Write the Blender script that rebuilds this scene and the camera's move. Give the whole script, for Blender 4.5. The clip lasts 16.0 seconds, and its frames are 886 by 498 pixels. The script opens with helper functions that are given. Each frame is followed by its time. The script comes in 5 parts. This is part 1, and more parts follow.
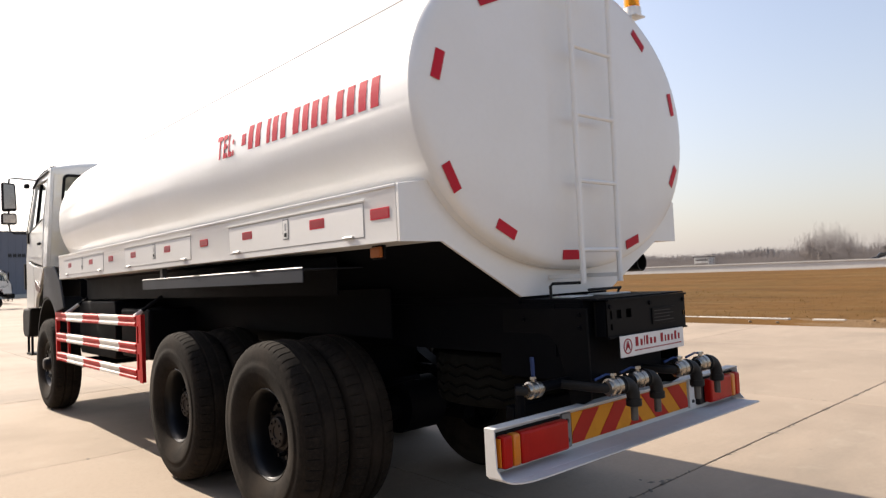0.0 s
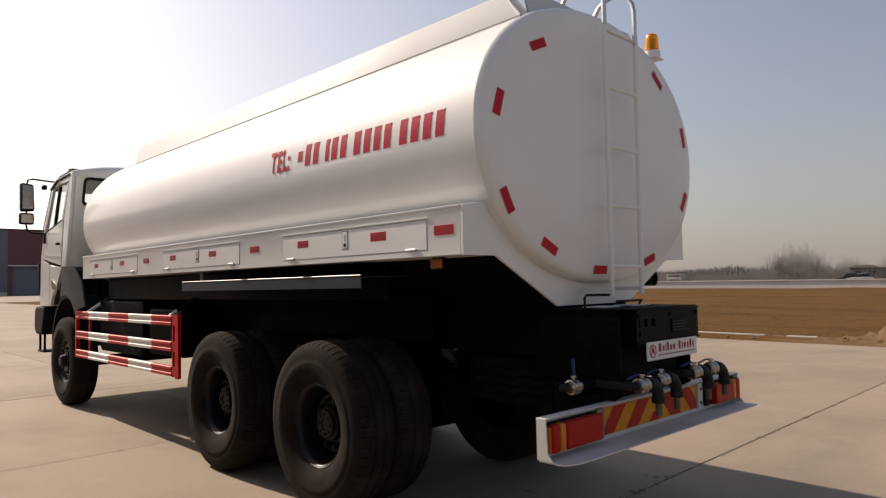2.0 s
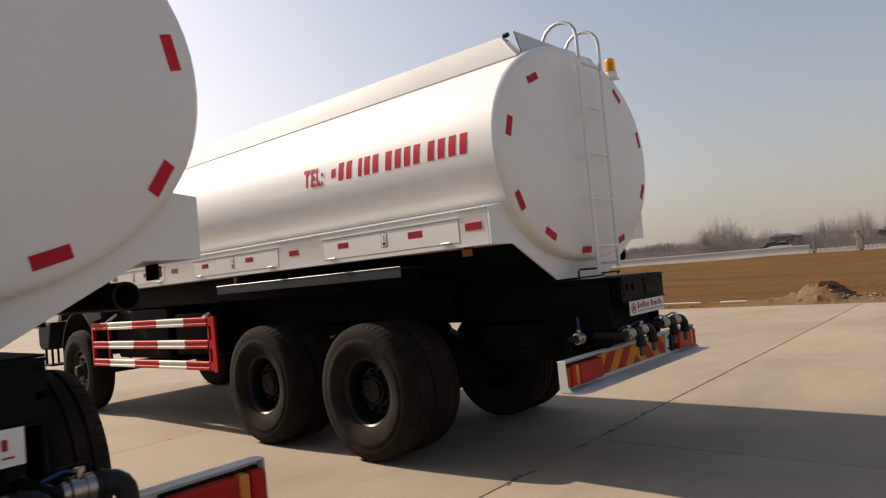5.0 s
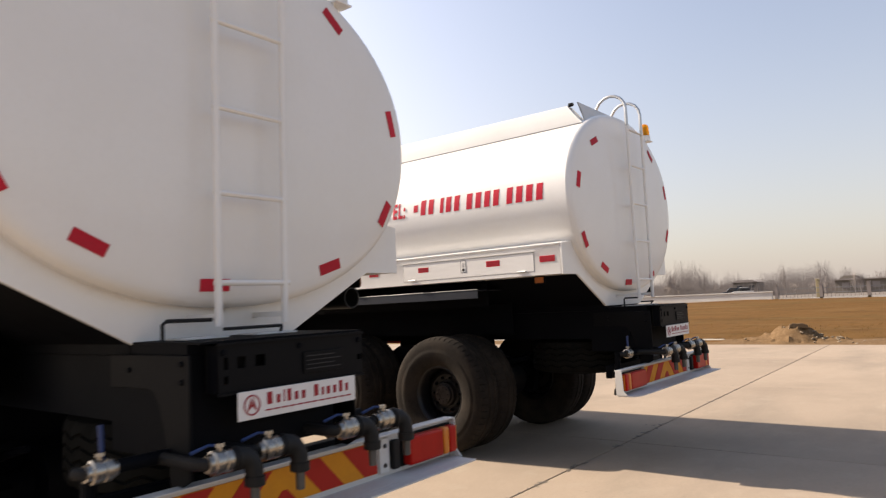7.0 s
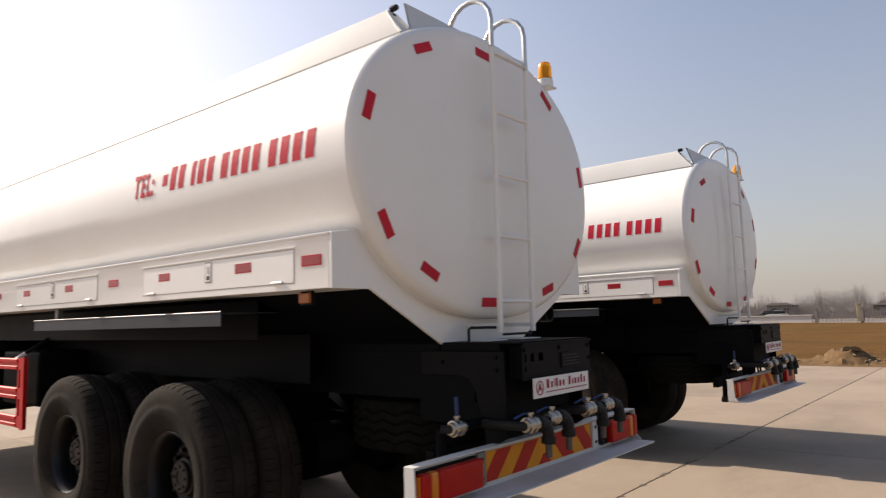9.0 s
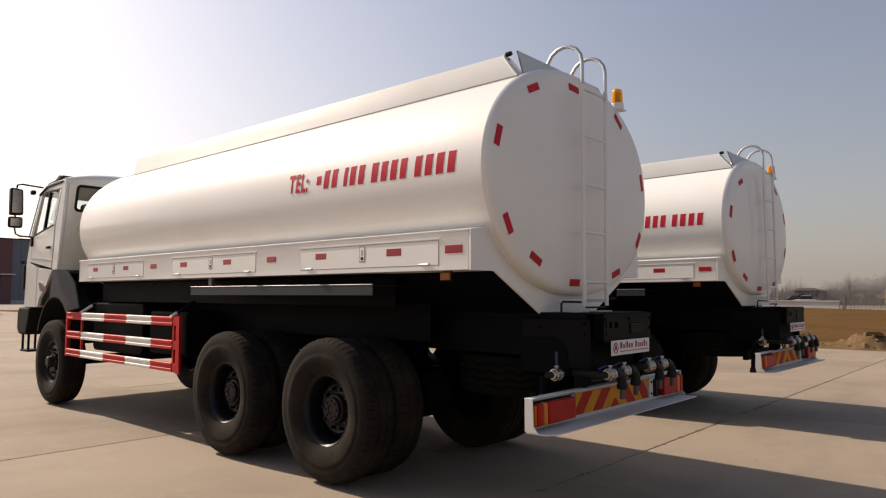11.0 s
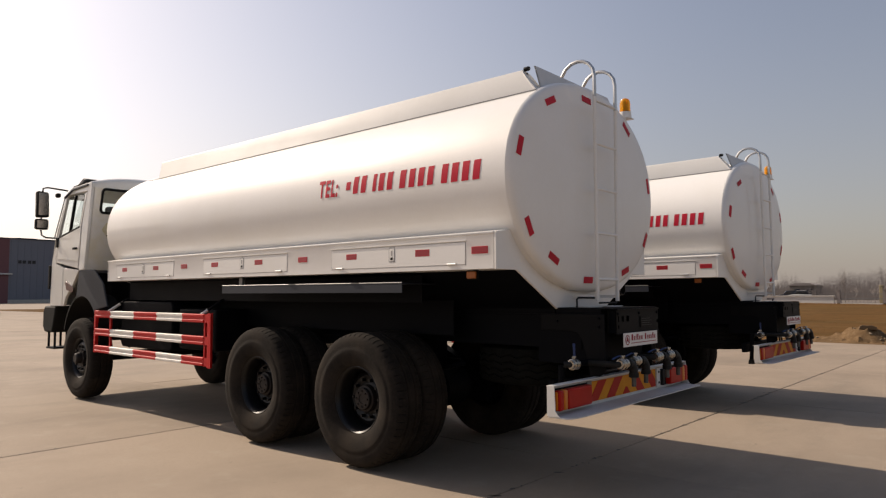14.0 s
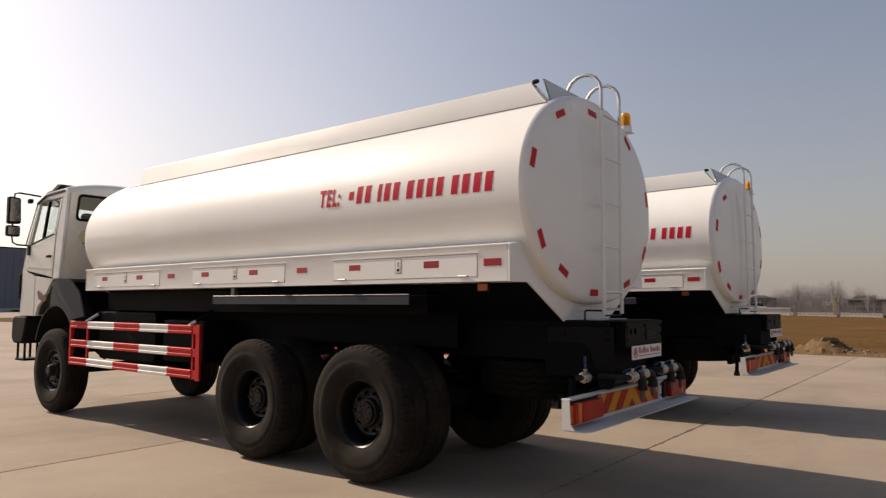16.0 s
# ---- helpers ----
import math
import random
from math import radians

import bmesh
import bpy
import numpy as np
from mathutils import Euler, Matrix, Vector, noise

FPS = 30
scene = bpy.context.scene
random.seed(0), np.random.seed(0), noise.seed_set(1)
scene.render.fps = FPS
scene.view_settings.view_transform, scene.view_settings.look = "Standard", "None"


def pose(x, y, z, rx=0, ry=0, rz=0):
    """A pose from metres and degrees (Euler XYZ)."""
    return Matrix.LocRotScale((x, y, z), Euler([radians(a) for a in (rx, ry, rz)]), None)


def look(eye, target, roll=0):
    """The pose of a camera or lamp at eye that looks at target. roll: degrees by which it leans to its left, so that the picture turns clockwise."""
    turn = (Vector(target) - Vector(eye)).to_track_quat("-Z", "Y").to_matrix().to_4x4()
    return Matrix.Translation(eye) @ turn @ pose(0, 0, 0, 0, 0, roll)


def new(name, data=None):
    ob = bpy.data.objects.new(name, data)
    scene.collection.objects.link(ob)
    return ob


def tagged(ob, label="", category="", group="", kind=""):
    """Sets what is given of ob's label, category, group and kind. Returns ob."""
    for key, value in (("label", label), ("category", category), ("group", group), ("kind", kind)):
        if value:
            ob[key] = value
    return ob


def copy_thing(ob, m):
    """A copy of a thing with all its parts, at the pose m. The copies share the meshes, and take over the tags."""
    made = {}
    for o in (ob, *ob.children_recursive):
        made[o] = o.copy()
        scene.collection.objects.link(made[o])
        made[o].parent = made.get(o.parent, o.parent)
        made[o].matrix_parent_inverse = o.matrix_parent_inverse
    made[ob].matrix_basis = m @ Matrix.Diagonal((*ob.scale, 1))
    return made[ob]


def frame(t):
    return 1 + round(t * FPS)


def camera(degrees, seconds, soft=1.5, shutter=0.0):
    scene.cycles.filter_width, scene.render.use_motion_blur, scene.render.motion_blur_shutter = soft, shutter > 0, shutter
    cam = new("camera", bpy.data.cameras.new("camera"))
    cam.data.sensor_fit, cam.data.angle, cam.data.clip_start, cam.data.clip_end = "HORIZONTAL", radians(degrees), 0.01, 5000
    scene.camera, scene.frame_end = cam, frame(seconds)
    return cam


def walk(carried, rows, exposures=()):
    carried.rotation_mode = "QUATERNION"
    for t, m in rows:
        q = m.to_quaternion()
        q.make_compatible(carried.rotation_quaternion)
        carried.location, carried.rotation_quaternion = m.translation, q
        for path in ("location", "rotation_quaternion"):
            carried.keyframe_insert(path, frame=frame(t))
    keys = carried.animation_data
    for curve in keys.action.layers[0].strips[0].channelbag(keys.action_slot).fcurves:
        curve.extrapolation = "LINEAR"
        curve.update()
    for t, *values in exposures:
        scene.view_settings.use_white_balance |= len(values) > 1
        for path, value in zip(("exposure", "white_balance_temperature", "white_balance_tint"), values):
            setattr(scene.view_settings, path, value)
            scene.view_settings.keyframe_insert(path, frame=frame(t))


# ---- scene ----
cam = camera(66.19, 16.0, soft=1.2, shutter=0.5)
PATH = [
    (0, 1.535, -2.283, 1.582, 91.97, 2.35, -42.26),
    (0.5, 1.414, -2.173, 1.592, 91.68, -1.49, -42.44),
    (1, 1.128, -2.149, 1.594, 91.06, -0.32, -42.44),
    (1.5, 1.024, -2.170, 1.608, 92.21, -1.74, -42.47),
    (2, 0.882, -2.331, 1.596, 92.70, 0.84, -44.44),
    (2.5, 0.811, -2.415, 1.593, 92.36, 1.58, -44.80),
    (3, 0.715, -2.432, 1.597, 92.95, 1.73, -44.23),
    (3.2, 0.650, -2.426, 1.597, 93.21, 1.92, -44.30),
    (5.3, -0.593, -2.713, 1.557, 92.58, 4.86, -50.44),
    (5.5, -0.745, -2.751, 1.554, 94.05, 4.28, -50.15),
    (6, -1.110, -2.725, 1.581, 94.66, 3.99, -51.30),
    (6.5, -1.486, -2.640, 1.555, 94.91, 2.83, -52.93),
    (7, -1.870, -2.586, 1.526, 94.55, 2.57, -52.41),
    (7.5, -2.281, -2.556, 1.520, 92.03, 2.18, -53.27),
    (8, -2.674, -2.419, 1.525, 94.75, 3.44, -52.74),
    (8.5, -3.110, -2.427, 1.537, 95.54, 1.32, -52.08),
    (9, -3.463, -2.376, 1.544, 96.06, 1.50, -50.32),
    (9.5, -3.860, -2.360, 1.539, 95.67, 1.60, -50.06),
    (10, -4.223, -2.513, 1.525, 94.96, 1.42, -48.19),
    (10.2, -4.343, -2.569, 1.533, 94.33, 0.67, -47.63),
    (12.3, -5.265, -2.852, 1.542, 94.36, -1.28, -49.67),
    (12.5, -5.283, -2.826, 1.550, 94.40, -0.77, -49.58),
    (13, -5.296, -2.787, 1.549, 94.31, 0.39, -49.66),
    (13.5, -5.286, -2.816, 1.546, 94.12, 0.65, -49.68),
    (14, -5.272, -2.847, 1.537, 93.78, 0.20, -48.73),
    (14.5, -5.261, -2.855, 1.542, 93.21, -0.49, -47.50),
    (15, -5.316, -2.804, 1.544, 93.35, -1.11, -46.71),
    (15.5, -5.416, -2.682, 1.557, 94.20, 0.72, -52.55),
    (16, -5.471, -2.527, 1.551, 94.65, -0.06, -51.90),
]
EXPOSURES = [(0.0, 0.99, 6820, 13), (0.5, 0.46, 6870, 13), (1.0, 0.29, 6920, 14), (2.2, 0.14, 7210, 16), (3.2, 0.16, 7110, 16), (5.5, 0.46, 7340, 14), (7.0, 0.94, 7240, 15), (7.6, 1.0, 7140, 15), (8.5, 0.92, 7090, 15), (9.2, 0.35, 6980, 15), (10.0, 0.2, 7190, 16), (12.5, 0.12, 7290, 16), (16.0, 0.09, 7290, 16)]

walk(cam, [(t, pose(*p)) for t, *p in PATH], EXPOSURES)

# ---- daylight ----
HAZE_LEVEL, HAZE_SUNWARD = 2.6, 12.4
TO_SUN = Vector((-0.195, 1.37, 1.0)).normalized()
world = bpy.data.worlds.new("hazy_sky")
world.use_nodes = True
scene.world = world
wn = world.node_tree.nodes
sky = wn.new("ShaderNodeTexSky")
sky.sky_type = "NISHITA"
sky.sun_disc = False
sky.sun_elevation = math.asin(TO_SUN.z)
sky.sun_rotation = math.atan2(TO_SUN.x, TO_SUN.y)
sky.altitude = 50
sky.air_density, sky.dust_density, sky.ozone_density = 1.0, 1.5, 1.0
wn["Background"].inputs["Strength"].default_value = 0.12
wl = world.node_tree.links


def world_math(kind, a, b):
    n = wn.new("ShaderNodeMath")
    n.operation = kind
    for k, v in enumerate((a, b)):
        if isinstance(v, (int, float)):
            n.inputs[k].default_value = v
        else:
            wl.new(v, n.inputs[k])
    return n.outputs[0]


# dusty haze: thick at the horizon, thin overhead, brighter on the sun's side
way = wn.new("ShaderNodeTexCoord").outputs["Generated"]
parts_of_way = wn.new("ShaderNodeSeparateXYZ")
wl.new(way, parts_of_way.inputs[0])
toward = wn.new("ShaderNodeVectorMath")
toward.operation = "DOT_PRODUCT"
wl.new(way, toward.inputs[0])
toward.inputs[1].default_value = TO_SUN
height = world_math("MAXIMUM", parts_of_way.outputs[2], 0.0)
thick = world_math("POWER", 2.718, world_math("MULTIPLY", height, -3.3))
thick = world_math("MULTIPLY", thick, 0.85)
glow = world_math("POWER", world_math("MAXIMUM", toward.outputs["Value"], 0.0), 3.0)
glow = world_math("ADD", world_math("MULTIPLY", glow, HAZE_SUNWARD), HAZE_LEVEL)
tone = wn.new("ShaderNodeVectorMath")
tone.operation = "SCALE"
tone.inputs[0].default_value = (1.0, 0.945, 0.935)
wl.new(glow, tone.inputs["Scale"])
veil = wn.new("ShaderNodeMix")
veil.data_type = "RGBA"
wl.new(thick, veil.inputs["Factor"])
wl.new(sky.outputs["Color"], veil.inputs["A"])
wl.new(tone.outputs["Vector"], veil.inputs["B"])
wl.new(veil.outputs["Result"], wn["Background"].inputs["Color"])

sun = new("sun", bpy.data.lights.new("sun", "SUN"))
sun.data.energy, sun.data.angle, sun.data.color = 5.0, radians(0.6), (1.0, 0.93, 0.82)
sun.matrix_world = look((0, 0, 60), Vector((0, 0, 60)) - TO_SUN)


# ---- materials ----
def material(name, colour, rough=0.5, metal=0.0, coat=0.0, spots=None, grain=None, bump=0.0, bump_scale=60.0, vary=0.0, spec=0.5, coat_rough=0.10):
    """spots: (scale, colour, amount) broad stains; grain: (scale, colour, amount) fine speckle; vary: change from piece to piece."""
    m = bpy.data.materials.new(name)
    m.use_nodes = True
    nt = m.node_tree
    bsdf = nt.nodes["Principled BSDF"]
    bsdf.inputs["Roughness"].default_value = rough
    bsdf.inputs["Metallic"].default_value = metal
    bsdf.inputs["Coat Weight"].default_value = coat
    bsdf.inputs["Coat Roughness"].default_value = coat_rough
    bsdf.inputs["Specular IOR Level"].default_value = spec
    co = nt.nodes.new("ShaderNodeTexCoord").outputs["Object"]
    rgb = nt.nodes.new("ShaderNodeRGB")
    rgb.outputs[0].default_value = (*colour, 1)
    out = rgb.outputs[0]

    def noise_node(scale, detail):
        n = nt.nodes.new("ShaderNodeTexNoise")
        n.inputs["Scale"].default_value, n.inputs["Detail"].default_value = scale, detail
        n.inputs["Roughness"].default_value = 0.62
        nt.links.new(co, n.inputs["Vector"])
        return n.outputs["Fac"]

    def blend(fac, low, high, amount, under, over):
        ramp = nt.nodes.new("ShaderNodeMapRange")
        ramp.inputs["From Min"].default_value, ramp.inputs["From Max"].default_value = low, high
        ramp.inputs["To Max"].default_value = amount
        nt.links.new(fac, ramp.inputs["Value"])
        mix = nt.nodes.new("ShaderNodeMix")
        mix.data_type = "RGBA"
        nt.links.new(ramp.outputs["Result"], mix.inputs["Factor"])
        nt.links.new(under, mix.inputs["A"])
        mix.inputs["B"].default_value = (*over, 1)
        return mix.outputs["Result"]

    if spots:
        fac = noise_node(spots[0], 5)
        out = blend(fac, 0.42, 0.72, spots[2], out, spots[1])
        rr = nt.nodes.new("ShaderNodeMapRange")
        rr.inputs["To Min"].default_value, rr.inputs["To Max"].default_value = max(0.02, rough - 0.06), min(1, rough + 0.12)
        nt.links.new(fac, rr.inputs["Value"])
        nt.links.new(rr.outputs["Result"], bsdf.inputs["Roughness"])
    if grain:
        out = blend(noise_node(grain[0], 3), 0.45, 0.7, grain[2], out, grain[1])
    if vary:
        info = nt.nodes.new("ShaderNodeObjectInfo")
        hsv = nt.nodes.new("ShaderNodeHueSaturation")
        vr = nt.nodes.new("ShaderNodeMapRange")
        vr.inputs["To Min"].default_value, vr.inputs["To Max"].default_value = 1 - vary, 1 + vary
        nt.links.new(info.outputs["Random"], vr.inputs["Value"])
        nt.links.new(vr.outputs["Result"], hsv.inputs["Value"])
        nt.links.new(out, hsv.inputs["Color"])
        out = hsv.outputs["Color"]
    nt.links.new(out, bsdf.inputs["Base Color"])
    if bump:
        b = nt.nodes.new("ShaderNodeBump")
        b.inputs["Strength"].default_value, b.inputs["Distance"].default_value = bump, 0.01
        nt.links.new(noise_node(bump_scale, 4), b.inputs["Height"])
        nt.links.new(b.outputs["Normal"], bsdf.inputs["Normal"])
    return m


WHITE = material("white_paint", (0.76, 0.745, 0.715), 0.48, coat=0.45, spots=(1.3, (0.70, 0.675, 0.62), 0.5), grain=(35, (0.72, 0.70, 0.67), 0.3), bump=0.012, bump_scale=1.3, spec=0.4, coat_rough=0.08)
CABWHITE = material("cab_paint", (0.66, 0.65, 0.61), 0.3, coat=0.4, spots=(2.0, (0.60, 0.56, 0.48), 0.5), grain=(40, (0.66, 0.64, 0.6), 0.3))
CROWN = material("matt_white_sheet", (0.62, 0.61, 0.585), 0.55, spots=(1.1, (0.56, 0.545, 0.51), 0.6), grain=(30, (0.59, 0.575, 0.545), 0.4), spec=0.3)
BUMPERWHITE = material("dull_white_bumper_paint", (0.60, 0.59, 0.57), 0.6, spots=(3.0, (0.50, 0.48, 0.44), 0.6), grain=(45, (0.54, 0.52, 0.49), 0.4), spec=0.2)
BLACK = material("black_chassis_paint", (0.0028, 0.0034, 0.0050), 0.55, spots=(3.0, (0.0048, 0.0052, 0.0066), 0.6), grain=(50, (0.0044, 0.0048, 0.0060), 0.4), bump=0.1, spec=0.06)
RUBBER = material("tyre_rubber", (0.0145, 0.0122, 0.0105), 0.9, spots=(3.0, (0.042, 0.033, 0.0255), 0.8), grain=(45, (0.030, 0.024, 0.019), 0.5), bump=0.25, bump_scale=90, spec=0.1)
# darker copy of the tyre rubber: the shade under the frame in its colour
SPARE = material("shaded_spare_rubber", (0.0065, 0.0065, 0.0055), 0.8, spots=(4.0, (0.011, 0.010, 0.008), 0.6), grain=(45, (0.009, 0.0085, 0.007), 0.4), bump=0.2, bump_scale=90, spec=0.08)
HUBRUST = material("rust_tinted_hub", (0.017, 0.013, 0.012), 0.5, spots=(9.0, (0.030, 0.022, 0.017), 0.6), spec=0.22)
RIMBLACK = material("rim_black_paint", (0.006, 0.006, 0.007), 0.35, spots=(6.0, (0.014, 0.012, 0.010), 0.5), spec=0.24)
SLATE_STEEL = material("dusty_black_steel", (0.0036, 0.004, 0.005), 0.5, spots=(4.0, (0.007, 0.007, 0.008), 0.6), grain=(40, (0.0055, 0.0055, 0.006), 0.4), spec=0.09)
SLATE = material("dark_mudguard_plastic", (0.018, 0.023, 0.034), 0.5, spots=(2.5, (0.030, 0.031, 0.036), 0.6), grain=(60, (0.022, 0.024, 0.03), 0.3), spec=0.25)
STEEL = material("galvanised_steel", (0.55, 0.55, 0.54), 0.35, metal=0.9, spots=(8.0, (0.35, 0.34, 0.33), 0.5))
CHROME = material("valve_steel", (0.34, 0.315, 0.28), 0.24, metal=1.0, spots=(12.0, (0.35, 0.30, 0.24), 0.6))
OUTLET = material("tarnished_steel", (0.10, 0.095, 0.088), 0.5, metal=0.5, spots=(14.0, (0.05, 0.045, 0.04), 0.6))
RED = material("red_reflective_tape", (0.52, 0.016, 0.034), 0.5, grain=(120, (0.36, 0.02, 0.03), 0.5), spots=(9.0, (0.42, 0.04, 0.055), 0.5), vary=0.15, spec=0.15)
CORE = material("deep_red_reflector", (0.33, 0.010, 0.020), 0.3, grain=(140, (0.22, 0.008, 0.014), 0.6), vary=0.15)
PRINT = material("dark_red_print", (0.30, 0.022, 0.030), 0.55, spots=(12.0, (0.38, 0.06, 0.06), 0.5), spec=0.15)
LETTER = material("red_lettering_film", (0.50, 0.012, 0.034), 0.55, spots=(6.0, (0.44, 0.022, 0.045), 0.5), spec=0.12)
CORNER = material("dull_orange_lens", (0.10, 0.036, 0.024), 0.35, coat=0.1, grain=(90, (0.07, 0.024, 0.018), 0.6))
MARKER = material("dusty_amber_lens", (0.30, 0.088, 0.016), 0.35, coat=0.1, spots=(20.0, (0.20, 0.07, 0.015), 0.7), spec=0.3)
GUARDRED = material("guard_red_paint", (0.52, 0.014, 0.014), 0.5, spots=(4.0, (0.42, 0.025, 0.022), 0.6), grain=(60, (0.46, 0.03, 0.028), 0.4), spec=0.2)
GUARDWHITE = material("guard_white_tape", (0.74, 0.72, 0.68), 0.4, spots=(4.0, (0.55, 0.50, 0.44), 0.6), grain=(60, (0.62, 0.58, 0.52), 0.4))
YELLOW = material("yellow_reflective_sheet", (0.66, 0.265, 0.020), 0.5, spots=(8.0, (0.54, 0.20, 0.022), 0.6), grain=(60, (0.60, 0.22, 0.018), 0.4), spec=0.15)
STRIPE = material("worn_red_stripe", (0.42, 0.026, 0.016), 0.5, spots=(8.0, (0.33, 0.022, 0.014), 0.6), grain=(60, (0.37, 0.024, 0.014), 0.4), spec=0.15)
LAMPRED = material("red_lamp_lens", (0.42, 0.008, 0.004), 0.35, coat=0.08, spots=(5.0, (0.30, 0.006, 0.004), 0.7), grain=(60, (0.36, 0.012, 0.004), 0.3), spec=0.15)
LAMPAMBER = material("amber_lamp_lens", (0.62, 0.17, 0.008), 0.3, coat=0.1, grain=(120, (0.5, 0.16, 0.01), 0.5))
PLATEWHITE = material("white_plate", (0.72, 0.70, 0.68), 0.35, spots=(7.0, (0.6, 0.56, 0.52), 0.5))
HOSE = material("black_rubber_hose", (0.008, 0.008, 0.008), 0.55, spots=(9.0, (0.02, 0.018, 0.016), 0.5), spec=0.25)
BLUE = material("blue_handle_grip", (0.004, 0.024, 0.10), 0.5, spots=(9.0, (0.012, 0.04, 0.14), 0.5))
SEAL = material("black_window_seal", (0.007, 0.007, 0.007), 0.7, spots=(5.0, (0.013, 0.012, 0.011), 0.5), spec=0.15)
SEAT = material("grey_cab_lining", (0.10, 0.10, 0.105), 0.8, spots=(3.0, (0.07, 0.07, 0.07), 0.5))
GREY_DARK = material("dark_pressed_metal", (0.030, 0.030, 0.032), 0.5, metal=0.3, spots=(9.0, (0.03, 0.03, 0.03), 0.5))
GAPGREY = material("dusty_door_joint", (0.36, 0.35, 0.34), 0.7, spots=(2.0, (0.24, 0.23, 0.22), 0.7))
GREY = material("grey_metal", (0.22, 0.22, 0.22), 0.45, metal=0.4, spots=(5.0, (0.13, 0.12, 0.11), 0.5))
CONCRETE = material("concrete_slab", (0.305, 0.242, 0.183), 0.82, spots=(0.42, (0.205, 0.163, 0.124), 0.8), grain=(28, (0.251, 0.202, 0.154), 0.5), bump=0.3, bump_scale=120, vary=0.06, spec=0.25)


def add_stains(m, scale, colour, low, high, amount, stretch):
    """Lays a second, drawn-out stain over a material's base colour."""
    nt = m.node_tree
    bsdf = nt.nodes["Principled BSDF"]
    under = bsdf.inputs["Base Color"].links[0].from_socket
    geo = nt.nodes.new("ShaderNodeNewGeometry")
    mp = nt.nodes.new("ShaderNodeMapping")
    mp.inputs["Scale"].default_value = stretch
    nt.links.new(geo.outputs["Position"], mp.inputs["Vector"])
    n = nt.nodes.new("ShaderNodeTexNoise")
    n.inputs["Scale"].default_value, n.inputs["Detail"].default_value, n.inputs["Roughness"].default_value = scale, 6, 0.65
    nt.links.new(mp.outputs["Vector"], n.inputs["Vector"])
    ramp = nt.nodes.new("ShaderNodeMapRange")
    ramp.inputs["From Min"].default_value, ramp.inputs["From Max"].default_value, ramp.inputs["To Max"].default_value = low, high, amount
    nt.links.new(n.outputs["Fac"], ramp.inputs["Value"])
    mix = nt.nodes.new("ShaderNodeMix")
    mix.data_type = "RGBA"
    nt.links.new(ramp.outputs["Result"], mix.inputs["Factor"])
    nt.links.new(under, mix.inputs["A"])
    mix.inputs["B"].default_value = (*colour, 1)
    nt.links.new(mix.outputs["Result"], bsdf.inputs["Base Color"])


add_stains(CONCRETE, 0.6, (0.17, 0.142, 0.112), 0.52, 0.74, 0.6, (0.35, 1.0, 1.0))
add_stains(CONCRETE, 2.6, (0.34, 0.29, 0.225), 0.56, 0.75, 0.5, (1.0, 1.0, 1.0))
add_stains(CONCRETE, 7.0, (0.12, 0.10, 0.08), 0.66, 0.74, 0.5, (1.0, 1.0, 1.0))
JOINT = material("joint_filler", (0.10, 0.085, 0.068), 0.9, grain=(5, (0.18, 0.152, 0.12), 0.8))
KERB = material("kerb_concrete", (0.48, 0.45, 0.40), 0.9, spots=(2.0, (0.36, 0.33, 0.28), 0.6), grain=(30, (0.40, 0.37, 0.32), 0.4), vary=0.08)
GRASS = material("dry_winter_grass", (0.116, 0.058, 0.018), 0.95, spots=(0.12, (0.092, 0.050, 0.017), 0.8), grain=(2.2, (0.142, 0.076, 0.028), 0.6), bump=0.6, bump_scale=9, spec=0.04)
STRAW = material("dry_grass_blades", (0.145, 0.085, 0.030), 0.9, spec=0.05, vary=0.2)
SOIL = material("dry_soil", (0.145, 0.090, 0.047), 0.95, spots=(1.5, (0.105, 0.064, 0.032), 0.8), grain=(14, (0.20, 0.135, 0.078), 0.6), bump=0.8, bump_scale=18, spec=0.05)
add_stains(GRASS, 0.35, (0.055, 0.032, 0.010), 0.48, 0.72, 0.75, (1.0, 0.35, 1.0))
add_stains(GRASS, 1.3, (0.14, 0.078, 0.026), 0.55, 0.75, 0.6, (1.0, 0.5, 1.0))
add_stains(GRASS, 0.9, (0.165, 0.108, 0.05), 0.54, 0.70, 0.6, (1.0, 0.16, 1.0))
add_stains(GRASS, 3.0, (0.045, 0.030, 0.012), 0.55, 0.68, 0.6, (0.5, 0.4, 1.0))
add_stains(GRASS, 0.16, (0.104, 0.066, 0.024), 0.50, 0.66, 0.6, (1.0, 0.3, 1.0))
STONE = material("rubble", (0.165, 0.125, 0.082), 0.9, spots=(3.0, (0.20, 0.16, 0.115), 0.7), grain=(25, (0.22, 0.175, 0.125), 0.4), vary=0.25)
WALLWHITE = material("whitewashed_wall", (0.60, 0.58, 0.54), 0.85, spots=(0.4, (0.46, 0.43, 0.39), 0.6), grain=(6, (0.52, 0.5, 0.46), 0.4))
# cladding colours lifted and muted to stand for haze before the far hall
CLADGREY = material("hazed_grey_cladding", (0.15, 0.16, 0.19), 0.55, spots=(0.1, (0.13, 0.14, 0.165), 0.6), grain=(3, (0.17, 0.18, 0.21), 0.4))
CLADRED = material("hazed_dark_red_cladding", (0.155, 0.058, 0.063), 0.55, spots=(0.1, (0.13, 0.05, 0.055), 0.6), grain=(3, (0.18, 0.07, 0.075), 0.4))
# twigs and distant scrub: pale grey, with the haze put into the colour
BARK = material("haze_pale_twigs", (0.235, 0.205, 0.19), 0.95, spots=(0.3, (0.19, 0.165, 0.15), 0.6))
